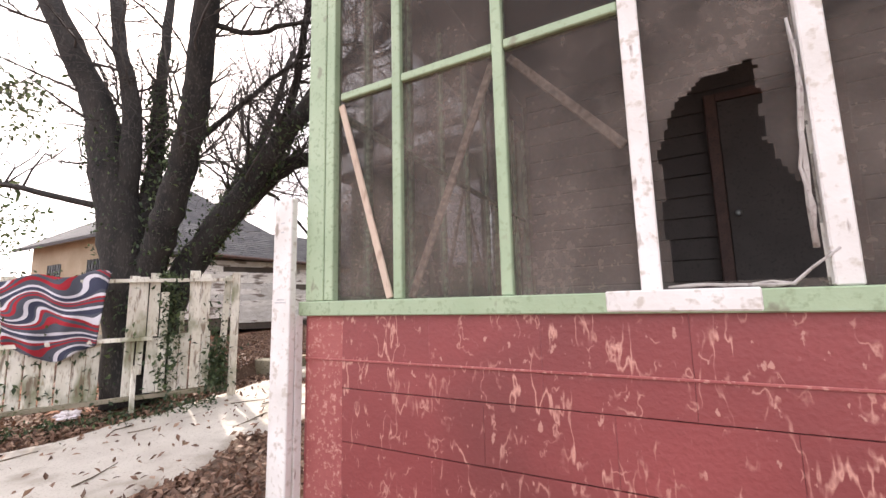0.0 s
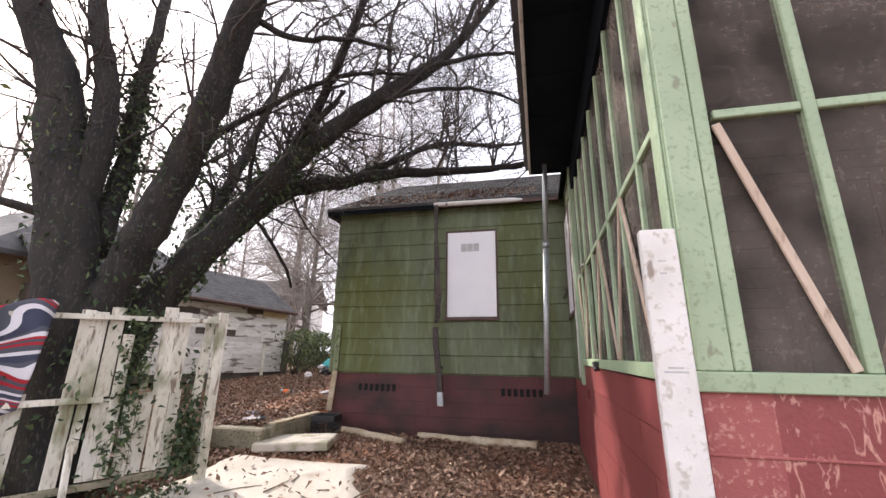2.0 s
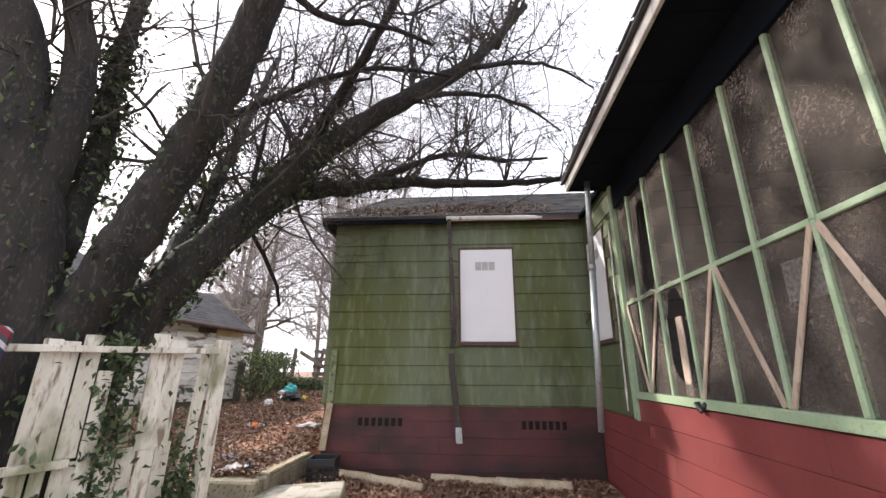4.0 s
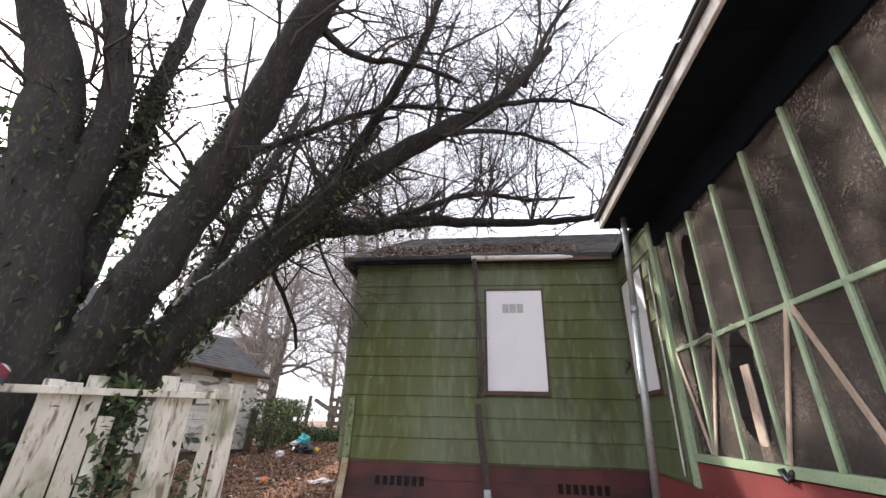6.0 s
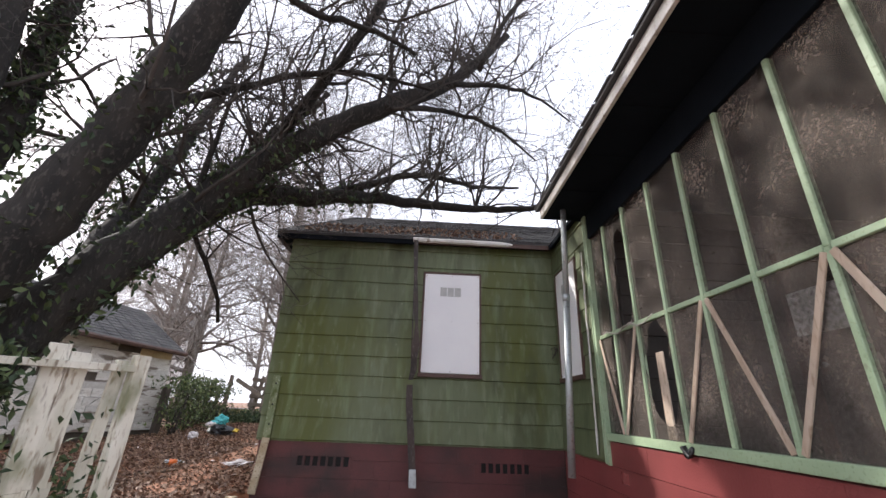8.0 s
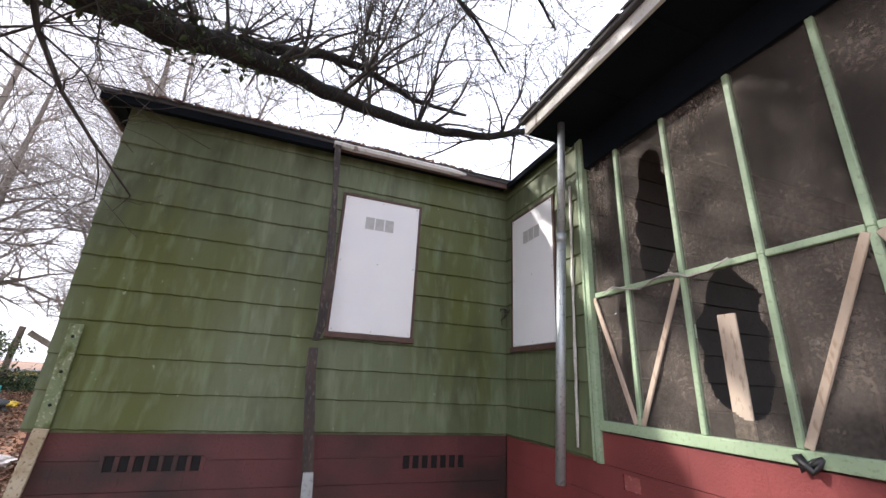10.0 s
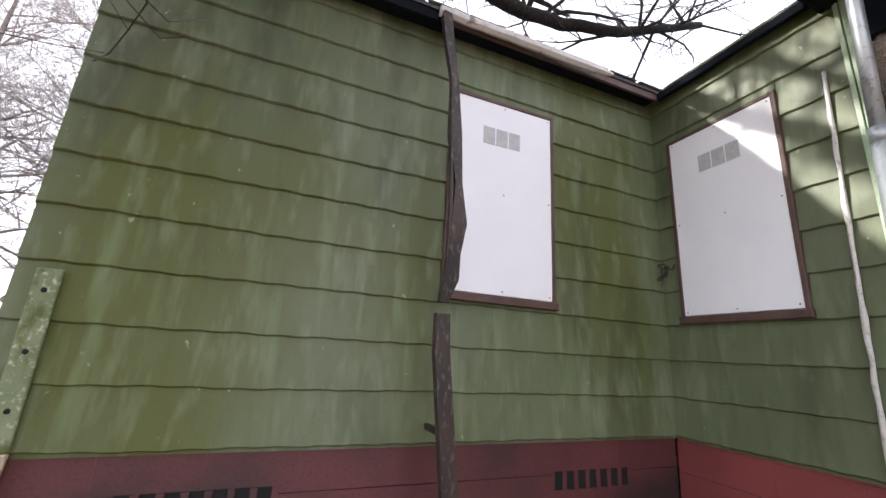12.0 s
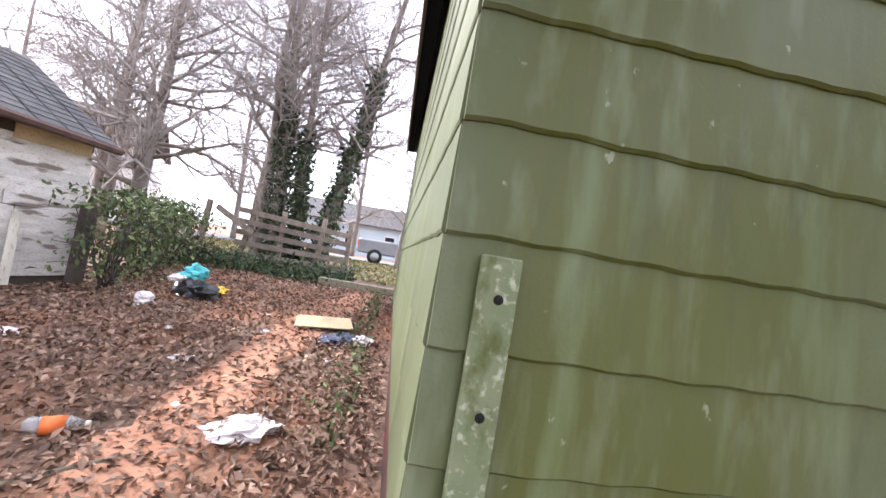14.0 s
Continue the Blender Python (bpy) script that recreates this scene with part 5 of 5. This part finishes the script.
crumple("rubbish", (-7.82, 10.88, 0.2), (0.12, 0.10, 0.06), CLOTHW, "white packaging on the rubbish heap", "rubbish", 7, rough=0.5)
crumple("rubbish", (-7.4, 11.2, 0.06), (0.16, 0.08, 0.05), YELLOW, "yellow plastic wrapper beside the bin bag", "rubbish", 8, rough=0.6)
crumple("paper", (-8.04, 8.77), (0.10, 0.08, 0.03), CLOTHW, "white scrap of paper on leaves", "paper", 9)
crumple("paper", (-6.62, 8.7), (0.12, 0.09, 0.015), CLOTHW, "pinkish flattened paper on the leaves", "paper", 10)
crumple("rubbish", (-5.55, 4.95), (0.12, 0.08, 0.05), CLOTHW, "white crumpled rag on the retaining wall", "rubbish", 11, rough=0.6)
crumple("rubbish", (-5.35, 4.95), (0.07, 0.06, 0.06), BLACK, "black broken object on the retaining wall", "rubbish", 12, rough=0.6)
crumple("rubbish", (-5.9, 5.5), (0.2, 0.12, 0.03), CLOTHB, "blue crumpled sheet on the soil", "rubbish", 13, rough=0.6)
crumple("paper", (-5.35, 3.9), (0.09, 0.06, 0.03), CLOTHW, "white torn paper at the fence post", "paper", 14, rough=0.6)
crumple("paper", (-5.75, 2.2, 0.1), (0.12, 0.09, 0.05), CLOTHW, "white torn sheet behind the fence", "paper", 15, rough=0.6)
for i in range(14):
    r_ = random.Random(900 + i)
    crumple("litter_scrap", (r_.uniform(-8.5, -5.3), r_.uniform(7.5, 14)), (0.05, 0.04, 0.02), CLOTHW, "small pale scrap of litter on the ground", "litter", 20 + i, sub=2)

bottle = thing("plastic_bottle", "clear plastic bottle with an orange wrapper lying on leaves", "bottle", (-6.62, 7.4, 0.5))
bz = ground_at(-6.62, 7.4) + 0.05
ax = Vector((0.92, 0.38, 0.0))
b0 = Vector((-6.74, 7.36, bz))
CLEAR = material("clear_plastic", (0.72, 0.72, 0.70), (0.8, 0.8, 0.78), None, 5, 40, 0.15, 0.05)
CLEAR.node_tree.nodes["Principled BSDF"].inputs["Transmission Weight"].default_value = 0.75
part("body", rod([b0 + ax * k for k in (0, 0.015, 0.08, 0.18, 0.22, 0.25)], [0.03, 0.045, 0.045, 0.045, 0.03, 0.014], CLEAR, 14), CLEAR, bottle)
part("wrapper", rod([b0 + ax * k for k in (0.07, 0.17)], 0.0465, ORANGE, 14), ORANGE, bottle)
part("cap", rod([b0 + ax * k for k in (0.248, 0.27)], 0.016, WHITE, 10), WHITE, bottle)

sheet = bmesh.new()
box(sheet, (-0.34, -0.3, 0), (0.34, 0.3, 0.015), 0.002, pose(-5.77, 10.3, ground_at(-5.77, 10.3) + 0.05, 2, -2, 10))
single("plywood_sheet", sheet, PLY, "pale plywood sheet lying on the ground", "board")
kerb = thing("landscape_timber", "row of concrete blocks edging the back yard", "edging", (-5.4, 13.6, 0.9))
for k in range(5):
    x = -6.5 + 0.41 * k
    bm = bmesh.new()
    box(bm, (0, 0, 0), (0.40, 0.22, 0.2), 0.012, pose(x, 13.6 - 0.03 * k, ground_at(x, 13.6) - 0.03))
    part("block", bm, MOSSY, kerb)

# ---------------------------------------------------------------- shed
shed = thing("shed", "weathered white clapboard shed with a sagging dark roof", "shed", (-8.4, 9.4, 0.8))
SU = Vector((-0.30, -0.954, 0)).normalized()
SN = Vector((0.954, -0.30, 0)).normalized()
S0 = Vector((-9.0, 10.7, 0.0))
SL = 5.4


def shed_pt(s, off, z):
    return S0 + SU * s + SN * off + Vector((0, 0, z))


SHEDCORE = material("shed_sheathing", (0.06, 0.05, 0.04), (0.10, 0.08, 0.065), None, 4, 40, 0.9, 0.3)
bm = bmesh.new()
solid(bm, [shed_pt(0, -0.02, 2.60), shed_pt(SL, -0.02, 2.72), shed_pt(SL, -3, 2.72), shed_pt(0, -3, 2.60)], 2.0)
part("body", bm, SHEDCORE, shed)
for k in range(11):
    z = 0.92 + 0.155 * k
    s = 0.02
    while s < SL:
        L = min(rng.uniform(0.7, 1.9), SL - s)
        if L > 0.08 and not (k == 10 and s < 0.5) and rng.random() > 0.05:
            bm = bmesh.new()
            beam(bm, shed_pt(s, 0.0, z + rng.uniform(-0.008, 0.008)), shed_pt(s + L - 0.012, 0.0, z + rng.uniform(-0.012, 0.012)), 0.022, 0.158, (0, 0, 1), 0.002)
            part("clapboard", bm, CLAP, shed)
        s += L
bm = bmesh.new()
beam(bm, shed_pt(0.06, 0.024, 2.42), shed_pt(0.85, 0.024, 2.42), 0.02, 0.16, (0, 0, 1), 0.002)
part("clapboard", bm, PLY, shed, "bare orange replacement board")
bm = bmesh.new()
solid(bm, [shed_pt(-0.1, 0.22, 2.53), shed_pt(-0.1, -1.5, 3.6), shed_pt(SL + 0.3, -1.5, 3.75), shed_pt(SL + 0.3, 0.22, 2.69)], 0.06)
solid(bm, [shed_pt(-0.1, -1.5, 3.6), shed_pt(-0.1, -3.3, 2.5), shed_pt(SL + 0.3, -3.3, 2.78), shed_pt(SL + 0.3, -1.5, 3.75)], 0.06)
part("roof", bm, SHINGLE, shed, "sagging dark shingle roof")
roof_rows("shingles", shed, shed_pt(SL + 0.3, 0.23, 2.695), shed_pt(-0.1, 0.23, 2.535), shed_pt(-0.1, -1.5, 3.605), shed_pt(SL + 0.3, -1.5, 3.755), SHINGLE, 14)
v, f = [], []
tube(v, f, [shed_pt(-0.13, 0.24 - 0.004 * i, 2.49 - 0.05 * abs(noise.noise((i, 0, 0)))) for i in range(2)] + [shed_pt(0.4 * i, 0.25, 2.49 + 0.03 * noise.noise((i, 2, 0)) + 0.015 * i) for i in range(1, 12)], [0.05] * 13, 7)
part("eave_board", raw(v, f, BROWN, False), BROWN, shed, "rotten drooping eave edge")
bm = bmesh.new()
solid(bm, [shed_pt(0, -0.03, 2.62), shed_pt(0, -1.5, 3.52), shed_pt(0.05, -1.5, 3.52), shed_pt(0.05, -0.03, 2.62)], 0.4)
part("gable", bm, CLAP, shed)
bm = bmesh.new()
beam(bm, shed_pt(0.02, 0.06, 0.7), shed_pt(-0.02, 0.06, 1.75), 0.15, 0.13, SN, 0.01)
part("corner_post", bm, SHEDCORE, shed, "dark rotten leaning corner post")
bm = bmesh.new()
beam(bm, shed_pt(0.75, 0.10, 0.75), shed_pt(0.70, 0.04, 1.55), 0.09, 0.03, SN, 0.005)
part("prop_board", bm, FENCE, shed, "grey board leaning on the wall")

# ---------------------------------------------------------------- houses beyond
tan = thing("neighbour_house", "tan stucco house with grey roof behind the trees", "house", (-13, 5, 0.3))
TX0, TX1, TY0, TY1 = -18.0, -12.4, 5.4, 11.0
bm = bmesh.new()
box(bm, (TX0, TY0, 0.1), (TX1, TY1, 3.4))
part("wall", bm, TAN, tan)
bm = bmesh.new()
solid(bm, [(TX0 - 0.3, TY0 - 0.4, 3.3), (TX1 + 0.5, TY0 - 0.4, 3.3), (TX1 - 1.8, (TY0 + TY1) / 2, 5.4), (TX0 + 1.2, (TY0 + TY1) / 2, 5.4)], 0.1)
solid(bm, [(TX1 + 0.5, TY0 - 0.4, 3.3), (TX1 + 0.5, TY1 + 0.4, 3.3), (TX1 - 1.8, (TY0 + TY1) / 2, 5.4)], 0.1)
solid(bm, [(TX1 + 0.5, TY1 + 0.4, 3.3), (TX0 - 0.3, TY1 + 0.4, 3.3), (TX0 + 1.2, (TY0 + TY1) / 2, 5.4), (TX1 - 1.8, (TY0 + TY1) / 2, 5.4)], 0.1)
part("roof", bm, SHINGLE, tan)
for wx in (-13.6, -16.2):
    w = part("window", boxes(((wx - 0.4, TY0 - 0.03, 1.5), (wx + 0.4, TY0 + 0.05, 2.7)), bevel=0.01), GLASSY, tan)
    for k in range(5):
        part("bar", boxes(((wx - 0.36 + 0.18 * k - 0.015, TY0 - 0.07, 1.5), (wx - 0.36 + 0.18 * k + 0.015, TY0 - 0.04, 2.7)), bevel=0), BLACK, w)
part("pane", boxes(((TX1 - 0.02, 7.6, 1.6), (TX1 + 0.03, 8.5, 2.7)), bevel=0), GLASSY, tan)


def far_house(x, y, w, d, h, mat, label, rot=0):
    t = thing("house", label, "house", (x, y, 0.8))
    m = pose(x, y, 0.8, 0, 0, rot)
    bm = bmesh.new()
    box(bm, (-w / 2, -d / 2, -0.4), (w / 2, d / 2, h), 0, m)
    part("wall", bm, mat, t)
    bm = bmesh.new()
    P = lambda *a: m @ Vector(a)
    solid(bm, [P(-w / 2 - 0.3, -d / 2 - 0.4, h), P(w / 2 + 0.3, -d / 2 - 0.4, h), P(w / 2 + 0.3, 0, h + d * 0.28), P(-w / 2 - 0.3, 0, h + d * 0.28)], 0.12)
    solid(bm, [P(w / 2 + 0.3, d / 2 + 0.4, h), P(-w / 2 - 0.3, d / 2 + 0.4, h), P(-w / 2 - 0.3, 0, h + d * 0.28), P(w / 2 + 0.3, 0, h + d * 0.28)], 0.12)
    part("roof", bm, SHINGLE, t)
    for k in range(3):
        wx = -w / 2 + w * (k + 0.5) / 3
        bm = bmesh.new()
        box(bm, (wx - 0.5, -d / 2 - 0.05, 1.0), (wx + 0.5, -d / 2 + 0.02, 2.3), 0, m)
        wi = part("window", bm, WHITE, t)
        bm = bmesh.new()
        box(bm, (wx - 0.4, -d / 2 - 0.08, 1.1), (wx + 0.4, -d / 2 - 0.055, 2.2), 0, m)
        part("pane", bm, GLASSY, wi)


far_house(-9.0, 44, 10, 7, 3.0, PALEBLUE, "pale blue bungalow across the street")
far_house(-24, 30, 8, 7, 4.6, WHITE, "white two storey house among bare trees", 20)
strip("road", 20, 6, lambda y: -60, lambda y: 60, 0.03, material("asphalt", (0.16, 0.16, 0.16), (0.2, 0.2, 0.2), None, 1, 50, 0.9, 0.2), 27.5, 33.0, "grey sunlit residential road", "road")

truck = thing("pickup_truck", "silver pickup truck parked on the street", "truck", (-3.9, 27.0, 0.8))
tz = ground_at(-4, 27) + 0.0
tm = pose(-4.4, 26.8, tz, 0, 0, 4)


def tpart(name, lo, hi, mat, bevel=0.05, parent=None):
    bm = bmesh.new()
    box(bm, lo, hi, bevel, tm)
    return part(name, bm, mat, parent or truck)


tpart("bed", (-2.6, -0.95, 0.5), (-0.6, 0.95, 1.25), CAR, 0.08)
tpart("bonnet", (1.1, -0.95, 0.5), (2.7, 0.95, 1.15), CAR, 0.12)
tpart("cab", (-0.58, -0.95, 0.5), (1.08, 0.95, 1.2), CAR, 0.06)
tpart("cab_top", (-0.5, -0.85, 1.2), (0.9, 0.85, 1.85), CAR, 0.14)
tpart("side_glass", (-0.35, -0.87, 1.27), (0.75, -0.83, 1.72), GLASSY, 0.01)
tpart("bumper", (-2.75, -0.9, 0.5), (-2.61, 0.9, 0.7), METAL, 0.03)
tpart("tail_light", (-2.63, -0.96, 0.9), (-2.55, -0.86, 1.15), ORANGE, 0.01)
for wx in (-1.7, 1.8):
    for wy in (-0.97, 0.75):
        ty = part("wheel", rod([tm @ Vector((wx, wy, 0.38)), tm @ Vector((wx, wy + 0.22, 0.38))], 0.38, TYRE, 20), TYRE, truck)
        part("rim", rod([tm @ Vector((wx, wy - 0.01, 0.38)), tm @ Vector((wx, wy + 0.1, 0.38))], 0.22, METAL, 14), METAL, ty)

# ---------------------------------------------------------------- back fence, hedge, cables
bfence = thing("back_fence", "broken grey wooden fence leaning behind the hedge", "fence", (-8.5, 15.2, 0.9))
GREYWOOD = material("grey_rotten_wood", (0.20, 0.16, 0.12), (0.30, 0.25, 0.20), (0.13, 0.10, 0.08), 6, 40, 0.9, 0.4, vary=0.2)


def bf(name, a, b, w, d, side):
    bm = bmesh.new()
    beam(bm, a, b, w, d, side, 0.004)
    part(name, bm, GREYWOOD, bfence)


for x, lz in ((-9.8, 0.1), (-8.9, 0.3), (-7.9, 0.0), (-7.0, 0.1), (-6.2, -0.05)):
    bf("post", (x, 15.6, 0.6), (x + lz, 15.6, 2.35), 0.11, 0.1, (0, 1, 0))
for k, z in enumerate((1.15, 1.4, 1.65, 1.9, 2.15)):
    bf("board", (-8.95, 15.5, z + 0.02 * k), (-6.2, 15.5, z - 0.04 * k), 0.13, 0.02, (0, 1, 0))
for k in range(9):
    x = -11.6 + 0.24 * k
    bf("picket", (x, 14.6 + 0.1 * k, 0.7), (x + rng.uniform(-0.08, 0.08), 14.6 + 0.1 * k, rng.uniform(1.5, 2.0)), 0.13, 0.02, (0, 1, 0))
bf("board", (-9.4, 15.3, 2.2), (-8.5, 15.3, 1.7), 0.14, 0.03, (0, 1, 0))


def hedge_place(r):
    t = r.random()
    c = Vector((-8.5, 10.4, 0)).lerp(Vector((-9.6, 14.6, 0)), t)
    n = noise.noise((t * 6, 2, 0))
    z = 0.85 + (1.15 + 0.35 * n) * r.random() ** 0.7
    if noise.noise((t * 9, z * 3, 5)) < -0.02:
        return None
    return Vector((c.x + r.gauss(0, 0.28), c.y + r.gauss(0, 0.25), z))


hedge = thing("hedge", "loose green hedge beside the shed", "hedge", (-9, 12.4, 0.8))
leaves(8500, hedge_place, 0.042, HEDGE, "foliage", "yellowish green leaves", "leaves", 0.9, 41, hedge)["kind"] = "stuff"
v, f = [], []
hr = random.Random(77)
for k in range(36):
    c = Vector((-8.5, 10.4, 0.75)).lerp(Vector((-9.6, 14.6, 0.8)), hr.random())
    grow(v, f, c, (hr.gauss(0, 0.3), hr.gauss(0, 0.3), 1), 1.1, 0.018, 1, hr, 0, 4, (1, 2))
part("stem_spray", raw(v, f, TWIG), TWIG, hedge)["kind"] = "stuff"


def low_ivy(r):
    x, y = r.uniform(-10, -5.9), 14.6 + r.gauss(0, 0.5)
    return Vector((x, y, ground_at(x, y) + abs(r.gauss(0, 0.16))))


leaves(5000, low_ivy, 0.05, IVY, "ground_ivy", "dark low ivy along the back of the yard", "ivy", 0.9, 43)


def lawn(r):
    x, y = r.uniform(-14, 4), r.uniform(16, 27)
    return Vector((x, y, ground_at(x, y) + 0.04))


leaves(9000, lawn, 0.09, GRASS, "grass", "dry yellowish winter grass", "grass", 0.7, 44)


def weeds_corner(r):
    x, y = -5.15 - abs(r.gauss(0, 0.16)), r.uniform(7.5, 13.5)
    return Vector((x, y, ground_at(x, y) + abs(r.gauss(0, 0.06))))


leaves(450, weeds_corner, 0.034, HEDGE, "weeds", "small green weeds along the wall", "weeds", 0.9, 45)
for i, (a, b, sag) in enumerate((((-30, 22, 6.0), (8, 23, 5.0), 0.5), ((-30, 35, 6.2), (20, 34, 6.8), 0.6))):
    pts = [Vector(a).lerp(Vector(b), k / 16) - Vector((0, 0, sag * (1 - (2 * k / 16 - 1) ** 2))) for k in range(17)]
    tagged(new("cable", rod(pts, 0.018, CABLE, 5)), "thin black overhead cable across the sky", "cable")


def roof_twigs(r):
    x, y = r.uniform(-4.9, -1.6), r.uniform(5.82, 6.7)
    return Vector((x, y, EZ + (y - 5.79) * 0.582 + 0.03))


leaves(700, roof_twigs, 0.03, DEADLEAF, "roof_litter", "dead leaves lying on the roof", "leaves", 0.6, 46)


vine = thing("dead_vine", "small dark tangle of dead vine at the wall corner", "vine", (XW - 0.03, 5.88, 2.2))
v, f = [], []
vr = random.Random(64)
for k in range(7):
    p = Vector((XW - 0.03, 5.88, 2.27))
    pts = [p]
    for _ in range(5):
        p = p + Vector((vr.gauss(-0.012, 0.018), vr.gauss(-0.012, 0.02), vr.gauss(-0.008, 0.028)))
        p.x, p.y = min(p.x, XW - 0.026), min(p.y, YG - 0.026)
        pts.append(p)
    tube(v, f, pts, [0.006, 0.005, 0.005, 0.004, 0.003, 0.002], 5)
part("stem", raw(v, f, TWIG), TWIG, vine)
